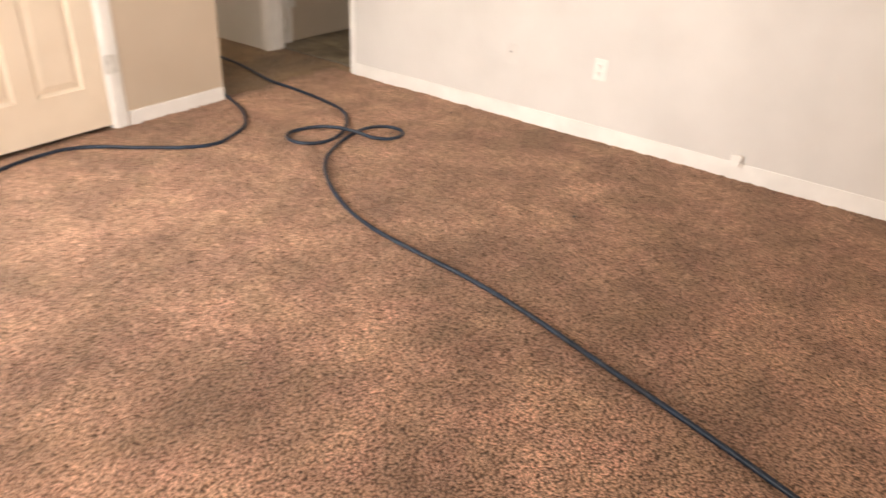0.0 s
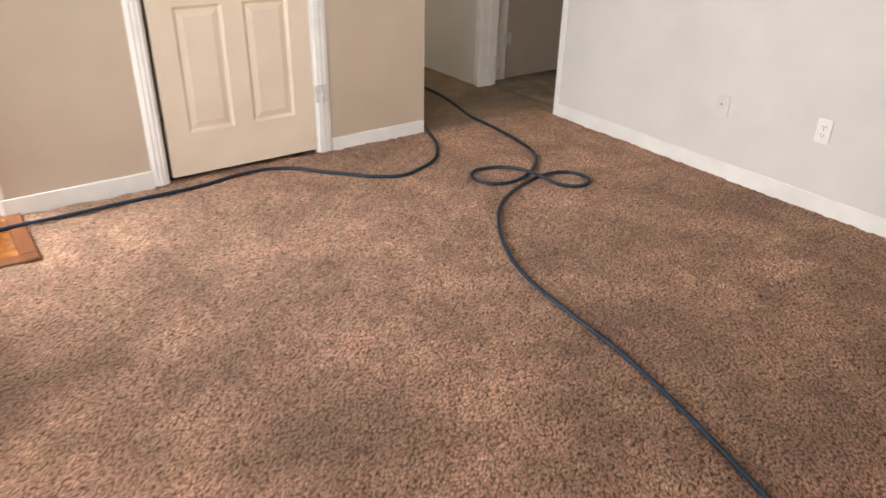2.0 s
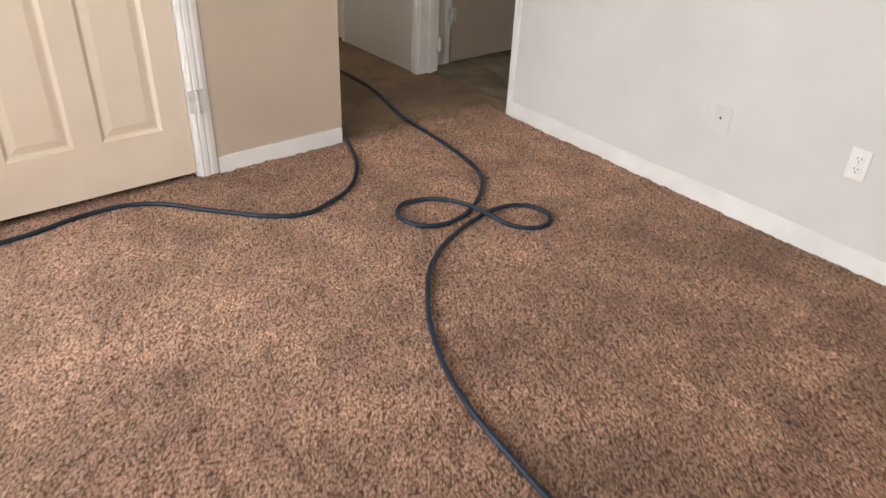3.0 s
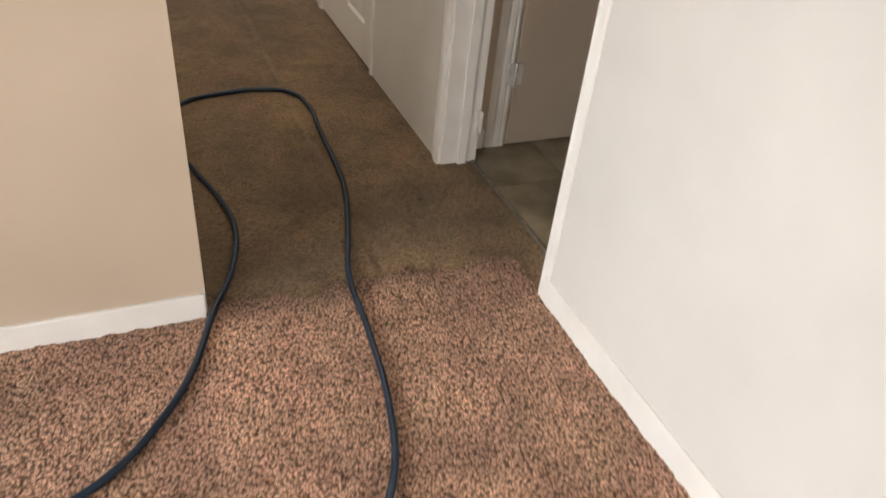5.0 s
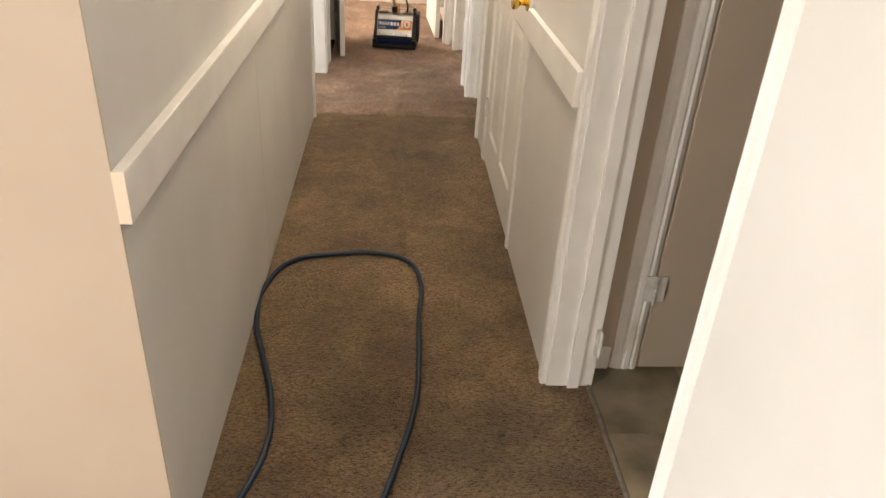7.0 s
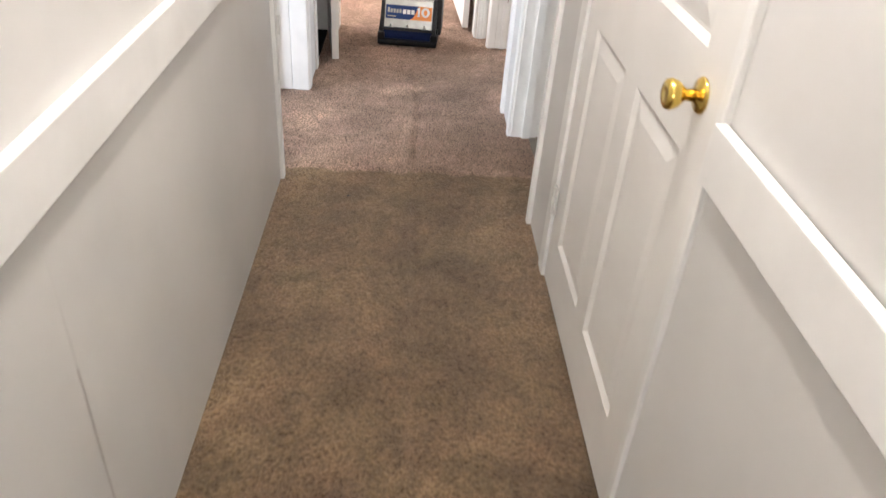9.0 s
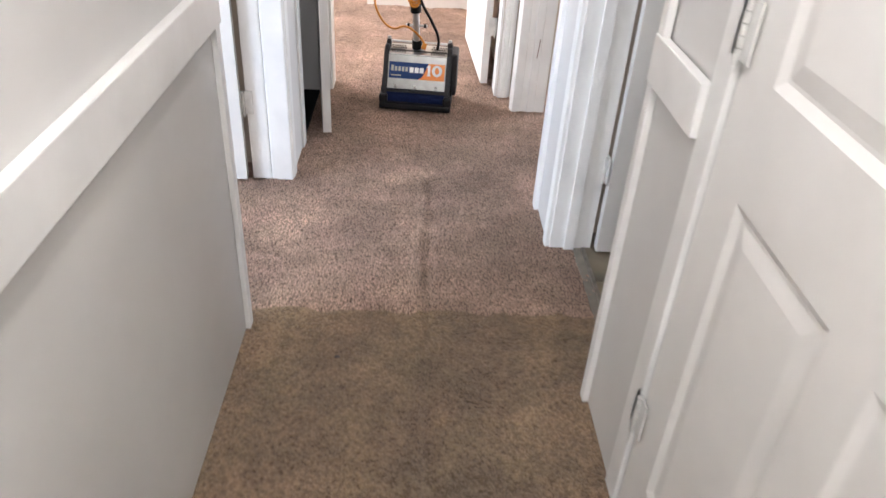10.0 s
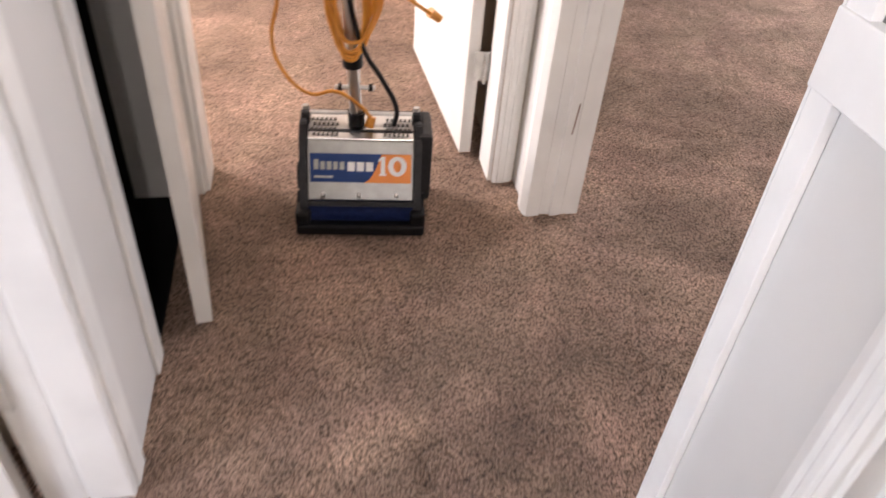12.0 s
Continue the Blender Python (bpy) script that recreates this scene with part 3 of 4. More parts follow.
plate = hinge(d1, (-0.690, -0.0185), 0, 0.342)
plate.matrix_basis = plate.matrix_basis @ Matrix.Diagonal((1.15, 1, 1.1, 1))

# entrance door, standing open
d2 = thing("door_2", "pale blue entrance door standing open onto the wood floor", "door", kind="structure")
e_leaf = panel_leaf(d2, pose(-3.29, 0.79, 0.03, 0, 0, -26.5), 0.90, 2.02, 0.044, six_panels(0.90, 0.26, 0.80), M_ENTRY)
knob(e_leaf, pose(0.83, -0.022, 0.90, 90, 0, 0), M_BLACK)
part("escutcheon", boxes([(0.80, 0.86, -0.028, -0.020, 0.82, 1.12)], 0.006), M_BLACK, e_leaf, "black metal lock plate")
part("jamb", boxes([(-3.42, -3.3, -0.2, -0.18, 0, HEAD), (-3.42, -3.3, 0.80, 0.82, 0, HEAD)]), M_TRIM, d2)

# first bathroom doorway
d3 = thing("door_3", "white cased doorway to a tiled room, leaf taken off", "doorway", kind="structure")
casing(d3, (W, 0.622), (0, 1), (-1, 0), wide=0.95)
bm = bmesh.new()
prism(bm, [(W, -0.182), (W - 0.004, -0.182), (W - 0.006, -0.189), (W - 0.003, -0.195), (W - 0.003, -0.212), (W - 0.006, -0.218), (W - 0.004, -0.224), (W, -0.225)], 0.0, HEAD + 0.03)
part("casing", bm, M_TRIM, d3)
head_casing(d3, [(W - 0.016, W, -0.225, 0.69, HEAD, HEAD + 0.07)])
part("jamb", boxes([(W, T, 0.612, 0.625, 0, HEAD), (W, T, -0.185, -0.175, 0, HEAD)], 0.002), M_TRIM, d3)
part("stop", boxes([(1.0, 1.035, 0.60, 0.612, 0, HEAD), (1.0, 1.035, -0.175, -0.163, 0, HEAD)], 0.002), M_TRIM, d3)
hinge(d3, (1.075, 0.612), -90, 0.17)
d4 = thing("door_4", "closed flush white door inside the tiled room, its shade put into a greige colour", "door", kind="structure")
# greige on this white leaf stands for the shade it is in
f_leaf = part("leaf", boxes([(1.245, 1.96, 0.690, 0.704, 0.014, 2.03)], 0.003), M_GREIGE, d4)
casing(d4, (1.238, 0.705), (-1, 0), (0, -1), wide=1.15)
casing(d4, (1.967, 0.705), (1, 0), (0, -1))
hinge(d4, (1.241, 0.685), 0, 0.31)

# hall closet door
d5 = thing("door_5", "closed white six-panel hall closet door with a brass knob", "door", kind="structure")
h_leaf = panel_leaf(d5, pose(W + 0.0175 - 0.004, 2.386, 0.014, 0, 0, -90), 0.888, 2.02, 0.035, [(0.105, 0.395, 0.178, 0.825), (0.49, 0.78, 0.178, 0.825), (0.105, 0.395, 1.0, 1.60), (0.49, 0.78, 1.0, 1.60), (0.105, 0.395, 1.71, 1.93), (0.49, 0.78, 1.71, 1.93)], M_DOOR)
knob(h_leaf, pose(0.806, -0.0175, 0.932, 90, 0, 0) @ Matrix.Scale(0.9, 4), M_BRASS)
part("casing", boxes([(W - 0.012, W, 2.40, 2.465, 0, HEAD)], 0.003), M_TRIM, d5)
part("casing", boxes([(W - 0.014, W + 0.02, 1.463, 1.489, -0.0, HEAD)], 0.003), M_TRIM, d5)
part("jamb", boxes([(W + 0.001, T, 2.389, 2.40, 0, HEAD), (W + 0.021, T, 1.487, 1.495, 0, HEAD), (W + 0.045, W + 0.06, 1.495, 2.389, 0, HEAD)]), M_TRIM, d5)
hinge(d5, (W - 0.010, 2.392), -90, 0.29)
hinge(d5, (W - 0.010, 2.392), -90, 1.06)

# second bathroom doorway, leaf open inwards
d6 = thing("door_6", "white panelled bathroom door standing open inwards", "door", kind="structure")
b_leaf = panel_leaf(d6, pose(1.09, 3.425, 0.014, 0, 0, -0.5), 0.70, 2.02, 0.035, six_panels(0.70, 0.22), M_DOOR)
casing(d6, (W, 3.455), (0, 1), (-1, 0), wide=0.92)
part("jamb", boxes([(W, T, 3.446, 3.46, 0, HEAD), (W, T, 2.742, 2.75, 0, HEAD)], 0.002), M_TRIM, d6)
part("stop", boxes([(0.985, 1.02, 3.434, 3.446, 0, HEAD)], 0.002), M_TRIM, d6)
hinge(d6, (1.083, 3.443), -90, 0.31)

# left room door, open inwards
d7 = thing("door_7", "white panelled bedroom door standing open inwards", "door", kind="structure")
panel_leaf(d7, pose(-0.165, 3.850, 0.014, 0, 0, 183), 0.80, 2.02, 0.035, six_panels(0.80, 0.22), M_DOOR)
part("jamb", boxes([(-0.15, -0.0775, 3.866, 3.882, 0, HEAD), (-0.076, 0.004, 3.862, 3.882, 0, HEAD)], 0.006), M_TRIM, d7)
part("casing", boxes([(-0.002, 0.008, 3.884, 3.94, 0, HEAD)], 0.004), M_TRIM, d7)
hinge(d7, (-0.156, 3.862), 0, 0.31)

# linen closet door, ajar
d8 = thing("door_8", "white linen closet door left ajar on a dark closet", "door", kind="structure")
panel_leaf(d8, pose(0.012, 4.795, 0.014, 0, 0, -81.5), 0.515, 2.02, 0.035, [(0.09, 0.38, 0.22, 0.83), (0.09, 0.38, 1.0, 1.6), (0.09, 0.38, 1.71, 1.93)], M_DOOR)
part("casing", boxes([(-0.002, 0.008, 4.15, 4.213, 0, HEAD)], 0.004), M_TRIM, d8)
part("casing", boxes([(-0.002, 0.008, 4.80, 4.828, 0, HEAD)], 0.004), M_TRIM, d8)

# far room door, open inwards
d9 = thing("door_9", "white glossy bedroom door standing open inwards", "door", kind="structure")
panel_leaf(d9, pose(0.815, 4.972, 0.014, 0, 0, 93), 0.78, 2.02, 0.035, six_panels(0.78, 0.22), M_DOOR)
casing(d9, (0.872, 4.83), (1, 0), (0, -1), wide=0.86)
part("jamb", boxes([(0.858, 0.87, 4.83, 4.95, 0, HEAD), (0.045, 0.057, 4.83, 4.95, 0, HEAD)], 0.002), M_TRIM, d9)
part("casing", boxes([(0.008, 0.045, 4.812, 4.83, 0, HEAD)], 0.004), M_TRIM, d9)
hinge(d9, (0.846, 4.956), 0, 0.31)

# right room doorway
d10 = thing("door_10", "white cased doorway to a carpeted bedroom", "doorway", kind="structure")
bm = bmesh.new()
prism(bm, [(W - 0.012, 4.657), (W - 0.006, 4.645), (W + 0.03, 4.641), (W + 0.034, 4.647), (W + 0.06, 4.647), (W + 0.064, 4.641), (W + 0.095, 4.641), (W + 0.099, 4.647), (T + 0.004, 4.647), (T + 0.004, 4.657)], -0.004, HEAD, CHIPS)
part("jamb", bm, M_TRIM, d10)
casing(d10, (W, 4.657), (0, 1), (-1, 0), wide=1.0)
chip = part("paint_chip", boxes([(-0.0016, 0.0016, -0.0006, 0.0012, -0.045, 0.045)]), M_WOODTRIM, d10, "split showing bare wood")
chip.matrix_basis = pose(1.022, 4.6405, 0.31, 0, 4, 0)

# ceiling lamp of the hall
lamp = thing("ceiling_lamp", "white lamp base with a bare bulb on the hall ceiling", "ceiling lamp", pose(0.49, 1.57, CEIL))
part("lamp_base", lathe(bmesh.new(), ((-0.001, 0.07), (-0.02, 0.075), (-0.025, 0.06)), Matrix.Identity(4)), M_TRIM, lamp, "", True)

# ---- entry floor of wood ----
entry = tagged(new("floor_4", mesh_of("floor_4", boxes([(-3.3, -2.313, -0.46, 0.907, -0.05, 0.006)]), M_WOODTRIM)), "glossy orange wood floor of the entry", "wood floor", kind="structure")
part("border_strip", boxes([(-3.3, -2.25, -0.52, -0.46, -0.05, 0.014)], 0.004), M_WOODTRIM, entry, "brown wooden edge strip")
part("border_strip", boxes([(-2.313, -2.25, -0.46, -0.014, -0.05, 0.014)], 0.004), M_WOODTRIM, entry, "brown wooden edge strip")
plank = mesh_of("plank", boxes([(-0.1485, 0.1485, -0.0315, 0.0315, 0, 0.006)], 0.0012), M_WOOD)
rng = random.Random(4)
for r in range(21):
    for c in range(4):
        x = -2.465 - c * 0.30 - (0.15 if r % 2 else 0.0)
        if x < -3.18:
            continue
        ob = new("plank", plank)
        ob.parent = entry
        ob.matrix_basis = pose(x, -0.425 + r * 0.065, 0.005 + rng.uniform(0, 0.0006))
for r in range(1, 20, 2):
    ob = new("plank", plank)
    ob.parent = entry
    ob.matrix_basis = pose(-2.388, -0.425 + r * 0.065, 0.0052) @ Matrix.Diagonal((0.48, 1, 1, 1))

# tiled floors
tile = mesh_of("tile", boxes([(-0.1486, 0.1486, -0.1486, 0.1486, 0, 0.008)], 0.0015), M_TILE)
for name, x0, x1, y0, y1, thr in (("floor_5", 1.075, 2.6, -1.2, 0.705, (1.062, 1.073, -0.175, 0.612)), ("floor_6", 1.05, 2.4, 1.9, 3.55, (1.048, 1.060, 2.75, 3.446))):
    base = tagged(new(name, mesh_of(name, boxes([(x0 - 0.03, x1, y0, y1, -0.05, -0.002)]), M_GROUT)), "grey-brown stone-look tile floor of a bathroom", "tile floor", kind="structure")
    nx, ny = int((x1 - x0) / 0.3) + 1, int((y1 - y0) / 0.3) + 1
    for i in range(nx):
        for j in range(ny):
            cx, cy = x0 + 0.15 + i * 0.3, y1 - 0.15 - j * 0.3
            if cx + 0.15 > x1 + 0.15 or cy - 0.15 < y0 - 0.15:
                continue
            ob = new("tile", tile)
            ob.parent = base
            ob.matrix_basis = pose(cx, cy, -0.004, 0, 0, rng.choice((0, 90, 180, 270)))
    part("threshold_strip", boxes([(thr[0], thr[1], thr[2], thr[3], -0.01, 0.006)], 0.002), M_STRIP, base, "thin metal threshold strip")


# ---- outlets ----
def outlet(y, z):
    o = thing("wall_outlet", "white duplex outlet on the pale wall", "outlet", pose(W, y, z, 0, 0, 0))
    part("cover_plate", boxes([(-0.006, 0, -0.036, 0.036, -0.058, 0.058)], 0.003), M_PLATE, o)
    for dz in (-0.02, 0.02):
        s = part("socket", boxes([(-0.009, -0.004, -0.017, 0.017, dz - 0.0145, dz + 0.0145)], 0.004), M_PLATE, o)
        for dy in (-0.0065, 0.0065):
            part("slot", boxes([(-0.0096, -0.008, dy - 0.0014, dy + 0.0014, dz - 0.001, dz + 0.008)]), M_SLOT, s)
        part("slot", rod(bmesh.new(), (-0.0096, 0, dz - 0.008), (-0.008, 0, dz - 0.008), 0.0028, 10), M_SLOT, s)
    part("screw", rod(bmesh.new(), (-0.0075, 0, 0), (-0.005, 0, 0), 0.003, 10), M_STEEL, o)


outlet(-1.977, 0.391)
blank = thing("cable_plate", "blank cover plate painted over, with a cable hole", "wall plate", pose(W, -1.428, 0.375))
part("cover_plate", boxes([(-0.005, 0, -0.036, 0.036, -0.058, 0.058)], 0.003), M_PALE, blank)
part("cable_hole", rod(bmesh.new(), (-0.0065, 0.008, 0.008), (-0.004, 0.008, 0.008), 0.005, 12), M_SLOT, blank)

# ---- the hose ----
HOSE = [(-3.308, -0.103), (-2.871, -0.195), (-2.626, -0.211), (-2.362, -0.175), (-2.077, -0.154), (-1.771, -0.144), (-1.446, -0.135), (-1.206, -0.098), (-1.02, -0.13), (-0.8, -0.35), (-0.63, -0.518), (-0.51, -0.57), (-0.40, -0.545), (-0.27, -0.488), (-0.14, -0.35), (-0.06, -0.215), (0.018, -0.01), (0.09, 0.15), (0.135, 0.37), (0.12, 0.53), (0.057, 0.765), (0.0135, 0.93), (0.0145, 1.155), (0.095, 1.33), (0.24, 1.382), (0.40, 1.396), (0.525, 1.335), (0.569, 1.185), (0.557, 0.95), (0.549, 0.68), (0.533, 0.505), (0.472, 0.255), (0.413, 0.035), (0.398, -0.20), (0.365, -0.487), (0.306, -0.68), (0.205, -0.81)]
LOOPS = [(0.077, -0.905), (-0.03, -0.948), (-0.137, -0.945), (-0.212, -0.885), (-0.226, -0.80), (-0.168, -0.732), (-0.08, -0.734), (-0.010, -0.795), (0.04, -0.90), (0.066, -1.02), (0.105, -1.12), (0.20, -1.19), (0.275, -1.155), (0.288, -1.08), (0.238, -1.005), (0.13, -0.975), (0.0, -0.995), (-0.16, -1.05), (-0.30, -1.13), (-0.44, -1.27), (-0.60, -1.52), (-0.69, -1.76), (-0.735, -2.04), (-0.76, -2.30), (-0.815, -2.56), (-0.905, -2.88), (-1.02, -3.29), (-1.12, -3.60), (-1.272, -4.112), (-1.374, -5.14)]
R_HOSE = 0.0092
pts = [(x, y, R_HOSE + (0.012 if x < -2.2 else 0.002 * math.sin(7 * y + 5 * x))) for x, y in HOSE + LOOPS]
k = len(HOSE)
for i, up in ((k + 7, 0.012), (k + 8, 0.020), (k + 9, 0.016)):
    pts[i] = (pts[i][0], pts[i][1], R_HOSE + up)
hose = tube("hose", pts, R_HOSE, M_HOSE)
tagged(hose, "dark blue rubber water hose looped over the carpet", "hose")

# ---- carpet brushing machine ----
mc = thing("carpet_brush_machine", "grey and black carpet brushing machine with a coiled orange cord", "carpet machine", pose(0.462, 4.597, 0, 0, 0, -5.5))


def sloped(x0, x1, z0, z1, y0, y1, thick, bevel=0.002):
    """A plate that leans back from (y0, z0) to (y1, z1)."""
    d = Vector((0, y1 - y0, z1 - z0))
    nrm = Vector((0, -d.z, d.y)).normalized() * thick
    bm = bmesh.new()
    q = [Vector((0, y0, z0)), Vector((0, y1, z1)), Vector((0, y1, z1)) - nrm, Vector((0, y0, z0)) - nrm]
    a = [bm.verts.new((x0, p.y, p.z)) for p in q]
    b = [bm.verts.new((x1, p.y, p.z)) for p in q]
    for i in range(4):
        j = (i + 1) % 4
        bm.faces.new((a[i], a[j], b[j], b[i]))
    bm.faces.new(a[::-1])
    bm.faces.new(b)
    bmesh.ops.recalc_face_normals(bm, faces=bm.faces)
    if bevel:
        bmesh.ops.bevel(bm, geom=list(bm.edges), offset=bevel, segments=1, affect="EDGES")
    return bm


def face_y(z):
    """How far back the leaning front stands at height z."""
    return 0.018 + (z - 0.085) * 0.42


part("skirt", boxes([(-0.168, 0.168, -0.012, 0.022, 0.004, 0.036), (-0.168, -0.142, 0.022, 0.24, 0.004, 0.036), (0.142, 0.168, 0.022, 0.24, 0.004, 0.036), (-0.168, 0.168, 0.215, 0.245, 0.004, 0.036)], 0.008), M_BLACK, mc, "black rubber bumper skirt")
for y in (0.065, 0.175):
    br = part("brush_roller", rod(bmesh.new(), (-0.138, y, 0.052), (0.138, y, 0.052), 0.052, 28), M_BLUE, mc, "dark blue bristle roller")
part("brush_guard", sloped(-0.134, 0.134, 0.03, 0.084, 0.014, 0.022, 0.004), M_BLUE, mc, "dark blue front guard")
# side plates
for sx in (-1, 1):
    bm = bmesh.new()
    prof = ((0.004, 0.03), (0.016, 0.09), (face_y(0.246), 0.246), (0.115, 0.270), (0.20, 0.270), (0.235, 0.23), (0.24, 0.03))
    a = [bm.verts.new((sx * 0.136, y, z)) for y, z in prof]
    b = [bm.verts.new((sx * 0.158, y, z)) for y, z in prof]
    for i in range(len(prof)):
        j = (i + 1) % len(prof)
        bm.faces.new((a[i], a[j], b[j], b[i]))
    bm.faces.new(a)
    bm.faces.new(b[::-1])
    bmesh.ops.recalc_face_normals(bm, faces=bm.faces)
    bmesh.ops.bevel(bm, geom=list(bm.edges), offset=0.004, segments=2, affect="EDGES")
    part("side_plate", bm, M_GREYBODY, mc)
    part("side_wheel", rod(bmesh.new(), (sx * 0.158, 0.19, 0.06), (sx * 0.178, 0.19, 0.06), 0.038, 22), M_BLACK, mc)
    part("side_cap", rod(bmesh.new(), (sx * 0.158, 0.065, 0.07), (sx * 0.168, 0.065, 0.07), 0.02, 18), M_BLACK, mc)
part("motor_housing", boxes([(0.150, 0.186, 0.085, 0.225, 0.055, 0.255)], 0.012), M_GREYBODY, mc)
part("body", boxes([(-0.136, 0.136, 0.11, 0.23, 0.09, 0.250)], 0.006), M_GREYBODY, mc)
front = part("front_panel", sloped(-0.136, 0.136, 0.096, 0.239, face_y(0.096), face_y(0.239), 0.006), M_ALU, mc, "brushed aluminium front panel")


def on_front(name, x0, x1, z0, z1, proud, mat, parent, label=""):
    return part(name, sloped(x0, x1, z0, z1, face_y(z0) - proud, face_y(z1) - proud, 0.001, 0), mat, parent, label)


lab = on_front("label", -0.130, 0.130, 0.140, 0.209, 0.0012, M_LABELBLUE, front, "blue and orange product label")


def front_shape(name, outline, proud, mat, parent, label="", hole=None):
    """A flat print with a free outline in (x, z), with a hole where one is given."""
    bm = bmesh.new()
    ring = [bm.verts.new((x, face_y(z) - proud, z)) for x, z in outline]
    if hole:
        inner = [bm.verts.new((x, face_y(z) - proud, z)) for x, z in hole]
        for i in range(len(ring)):
            j = (i + 1) % len(ring)
            bm.faces.new((ring[i], ring[j], inner[j], inner[i]))
    else:
        bm.faces.new(ring)
    return part(name, bm, mat, parent, label)


def oval(cx, cz, rx, rz, k=20):
    return [(cx + rx * math.cos(2 * math.pi * i / k), cz + rz * math.sin(2 * math.pi * i / k)) for i in range(k)]


sweep = [(0.008 + 0.045 * (i / 10) ** 0.55, 0.140 + 0.069 * i / 10) for i in range(11)]
front_shape("label_field", [(0.130, 0.209), *sweep[::-1], (0.130, 0.140)], 0.0020, M_LABELORANGE, lab, "orange half of the label")
for i in range(5):
    on_front("name_bar", -0.120 + i * 0.0165, -0.120 + i * 0.0165 + 0.0115, 0.171, 0.190 if i else 0.195, 0.0026, M_ALU, lab, "grey letter bars" if not i else "")
for i in range(3):
    on_front("name_bar", -0.034 + i * 0.0235, -0.034 + i * 0.0235 + 0.0185, 0.168, 0.190, 0.0028, M_WHITE, lab)
front_shape("digit", [(0.048, 0.158), (0.066, 0.158), (0.066, 0.163), (0.0625, 0.163), (0.0625, 0.204), (0.054, 0.204), (0.045, 0.197), (0.045, 0.192), (0.0515, 0.194), (0.0515, 0.163), (0.048, 0.163)], 0.0030, M_WHITE, lab)
front_shape("digit", oval(0.094, 0.181, 0.024, 0.024), 0.0030, M_WHITE, lab, "", oval(0.094, 0.181, 0.010, 0.014))
on_front("small_bar", -0.120, -0.072, 0.151, 0.156, 0.0026, M_ALU, lab)
part("brush_cover", sloped(-0.137, 0.137, 0.083, 0.096, 0.010, 0.014, 0.012), M_GREYBODY, mc, "charcoal edge above the brushes")
for sx in (-1, 1):
    part("skirt_corner", boxes([(sx * 0.150 - 0.020, sx * 0.150 + 0.020, -0.006, 0.05, 0.03, 0.072)], 0.010), M_BLACK, mc)
for x in (-0.098, -0.005, 0.092):
    part("screw", rod(bmesh.new(), (x, face_y(0.108) - 0.006, 0.106), (x, face_y(0.108) + 0.004, 0.11), 0.006, 12), M_STEEL, front)
# perforated top plate
top = part("top_plate", sloped(-0.136, 0.136, 0.242, 0.262, face_y(0.242) + 0.002, 0.180, 0.004), M_STEEL, mc, "perforated steel top plate")
for i in range(6):
    for j in range(4):
        for sx in (-1, 1):
            x = sx * (0.062 + i * 0.0115 + (j % 2) * 0.0058)
            f = 0.16 + j * 0.2
            y, z = face_y(0.242) + 0.002 + f * (0.178 - face_y(0.242)), 0.242 + f * 0.020
            part("vent_hole", boxes([(x - 0.0036, x + 0.0036, y - 0.0062, y + 0.0062, z + 0.0005, z + 0.0030)]), M_SLOT, top)
# carrying bar with its posts
bar = part("handle_bar", rod(bmesh.new(), (-0.143, 0.155, 0.280), (0.143, 0.155, 0.280), 0.0055), M_STEEL, mc)
for sx in (-1, 1):
    part("bar_post", boxes([(sx * 0.143 - 0.011, sx * 0.143 + 0.011, 0.138, 0.172, 0.248, 0.290)], 0.007), M_GREYBODY, mc)
    part("bar_bolt", rod(bmesh.new(), (sx * 0.143, 0.155, 0.284), (sx * 0.143, 0.155, 0.300), 0.008, 12), M_STEEL, mc)
# pole
lo, up = Vector((-0.012, 0.14, 0.265)), Vector((-0.05, 0.02, 1.16))
at = lambda f: tuple(lo + (up - lo) * f)
pole = part("pole", rod(bmesh.new(), at(0.0), at(1.0), 0.0155, 18), M_STEEL, mc, "steel handle tube")
part("pole_socket", rod(bmesh.new(), at(-0.01), at(0.035), 0.022, 18), M_BLACK, mc)
part("pole_clamp", rod(bmesh.new(), at(0.185), at(0.225), 0.025, 18), M_BLACK, mc)
part("cross_pin", rod(bmesh.new(), (-0.065, 0.13, 0.365), (0.035, 0.13, 0.365), 0.006, 12), M_STEEL, mc)
for x in (-0.052, 0.024):
    part("pin_knob", rod(bmesh.new(), (x - 0.005, 0.13, 0.365), (x + 0.005, 0.13, 0.365), 0.0095, 14), M_BLACK, mc)
part("grip", boxes([(-0.21, 0.11, 0.005, 0.035, 1.15, 1.18)], 0.012), M_BLACK, mc)
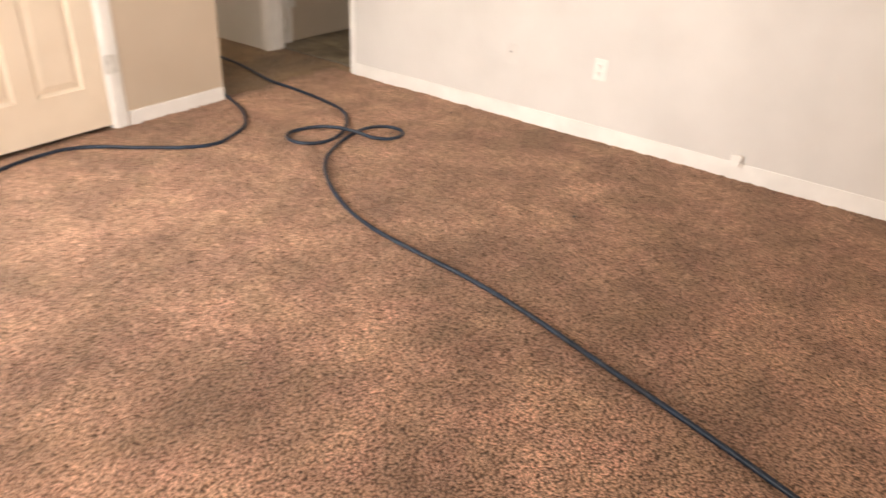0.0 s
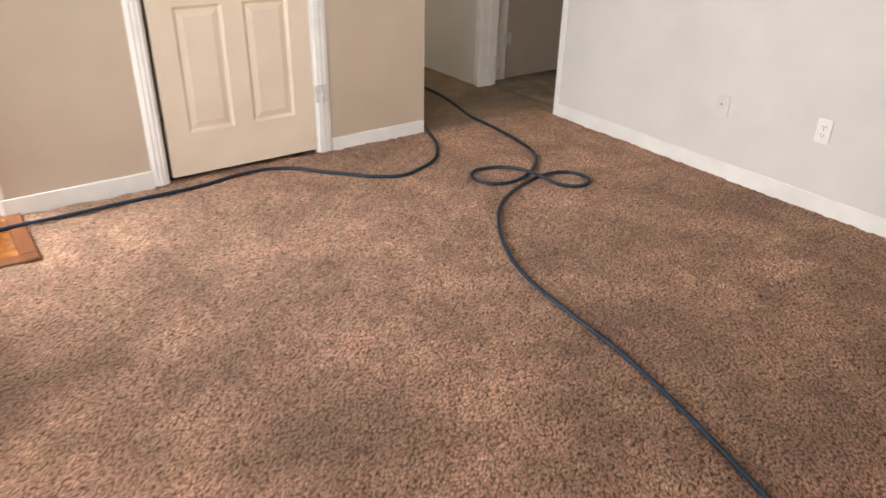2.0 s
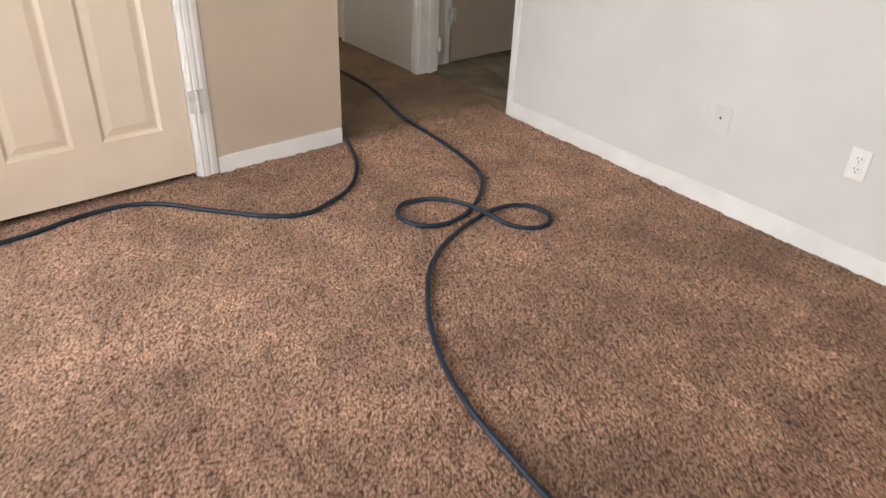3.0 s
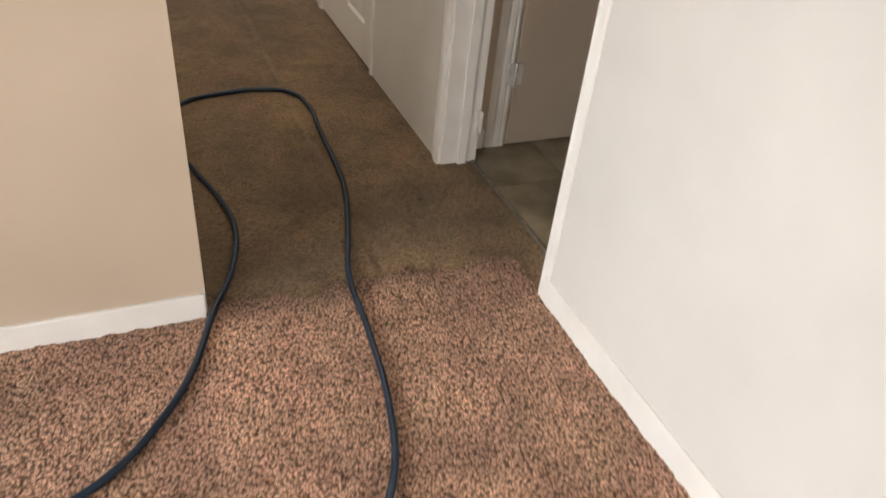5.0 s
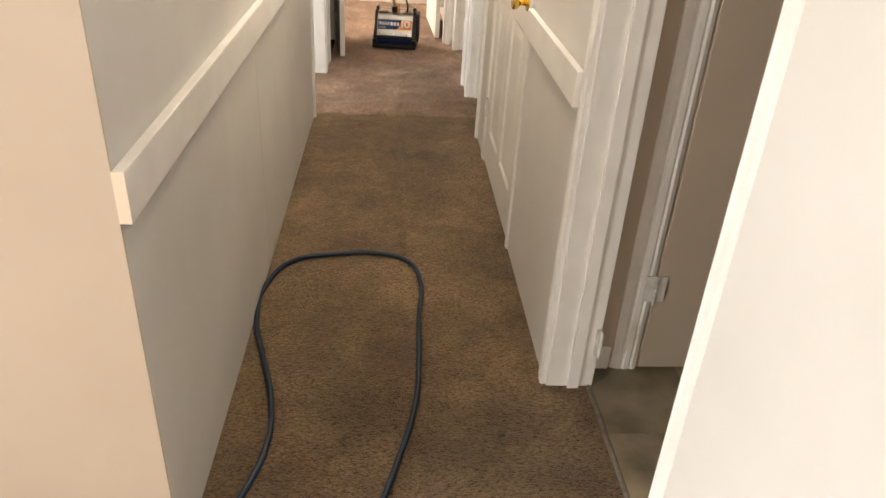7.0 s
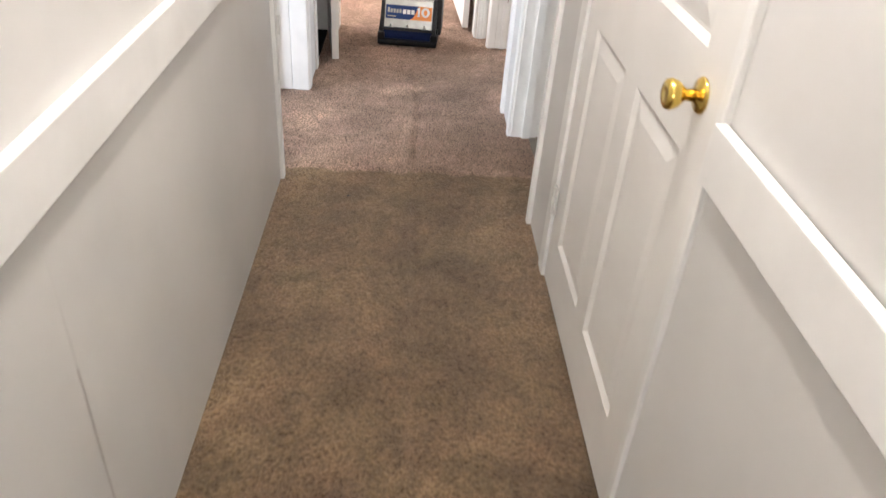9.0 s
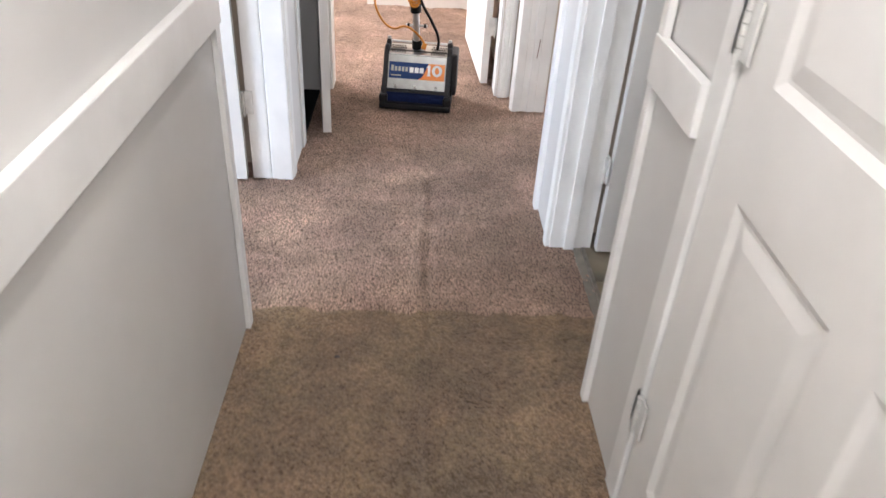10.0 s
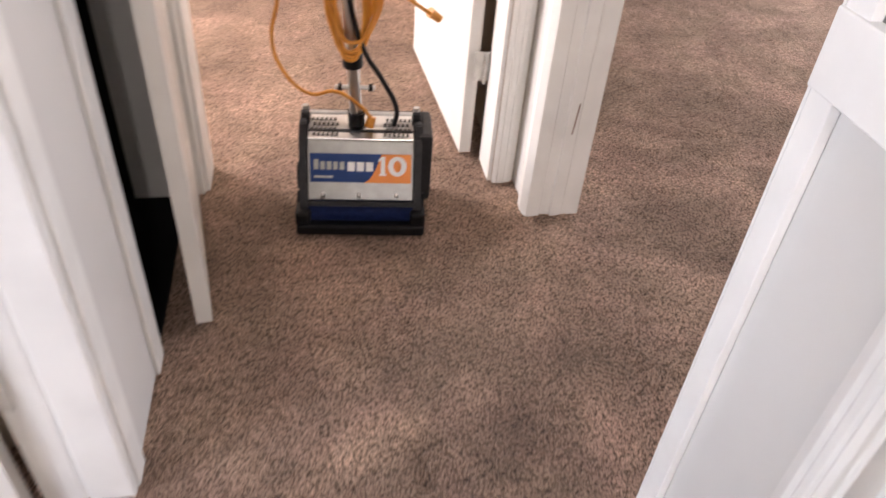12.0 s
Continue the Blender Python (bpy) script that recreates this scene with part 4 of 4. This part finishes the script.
# cords
tube("power_cable", [(0.085, 0.14, 0.255), (0.09, 0.12, 0.31), (0.055, 0.095, 0.40), (0.01, 0.085, 0.48), (-0.025, 0.07, 0.62), (-0.035, 0.05, 0.80), (-0.045, 0.03, 1.1)], 0.0065, M_BLACK, mc, "black power cable")
for i in range(8):
    dx, dy, low = 0.032 + 0.0045 * i, rng.uniform(-0.006, 0.036), 0.46 + rng.uniform(0, 0.05)
    c = rng.uniform(-0.008, 0.008) - 0.018
    loop = [(c - dx * 0.8, 0.06 + dy, 0.95), (c - dx, 0.085 + dy, 0.66 + rng.uniform(-0.03, 0.03)), (c - dx * 0.8, 0.09 + dy, low + 0.06), (c, 0.075 + dy, low), (c + dx * 0.8, 0.09 + dy, low + 0.055), (c + dx, 0.085 + dy, 0.64 + rng.uniform(-0.03, 0.03)), (c + dx * 0.75, 0.06 + dy, 0.95), (c - 0.01, 0.03 + dy * 0.3, 1.06)]
    tube("cord_loop", loop, 0.0046, M_ORANGE, mc, "orange extension cord coil", True)
tube("cord_end", [(0.026, 0.12, 0.285), (0.0, 0.105, 0.325), (-0.06, 0.11, 0.362), (-0.13, 0.13, 0.345), (-0.195, 0.15, 0.40), (-0.212, 0.145, 0.48), (-0.19, 0.12, 0.58), (-0.185, 0.10, 0.70), (-0.08, 0.08, 0.84)], 0.0048, M_ORANGE, mc, "loose orange cord")
tube("cord_end", [(0.0, 0.08, 0.70), (0.06, 0.10, 0.64), (0.12, 0.14, 0.585), (0.165, 0.17, 0.545)], 0.0048, M_ORANGE, mc, "loose orange cord")
part("cord_plug", rod(bmesh.new(), (0.165, 0.17, 0.548), (0.19, 0.19, 0.525), 0.013, 14, 0.010), M_ORANGE, mc, "orange cord plug")
part("cord_plug", rod(bmesh.new(), (0.02, 0.115, 0.262), (0.028, 0.122, 0.288), 0.012, 14, 0.010), M_ORANGE, mc, "orange cord plug")

# phone jack on the baseboard, and specks on the carpet
jack = thing("phone_jack", "small white phone jack box on the baseboard", "phone jack", pose(W - 0.008, -2.775, 0.098))
part("jack_box", boxes([(-0.022, 0, -0.026, 0.026, -0.03, 0.03)], 0.005), M_PLATE, jack)
part("jack_port", boxes([(-0.008, -0.014, -0.028, -0.0255, -0.008, 0.006)]), M_SLOT, jack)
for x, y, size in ((-0.016, -2.362, 0.011), (0.774, 0.398, 0.010), (0.75, -1.15, 0.008), (0.271, 2.86, 0.007)):
    bm = bmesh.new()
    bmesh.ops.create_icosphere(bm, subdivisions=2, radius=1.0)
    for v in bm.verts:
        v.co *= 1 + 0.5 * noise.noise(v.co * 2.3 + Vector((x, y, 0)) * 9)
    bmesh.ops.scale(bm, vec=(size, size * 0.7, size * 0.35), verts=bm.verts)
    lint = tagged(new("lint_speck", mesh_of("lint_speck", bm, M_SLOT)), "small dark speck of lint on the carpet", "lint", "specks on the carpet")
    lint.matrix_basis = pose(x, y, 0.001)
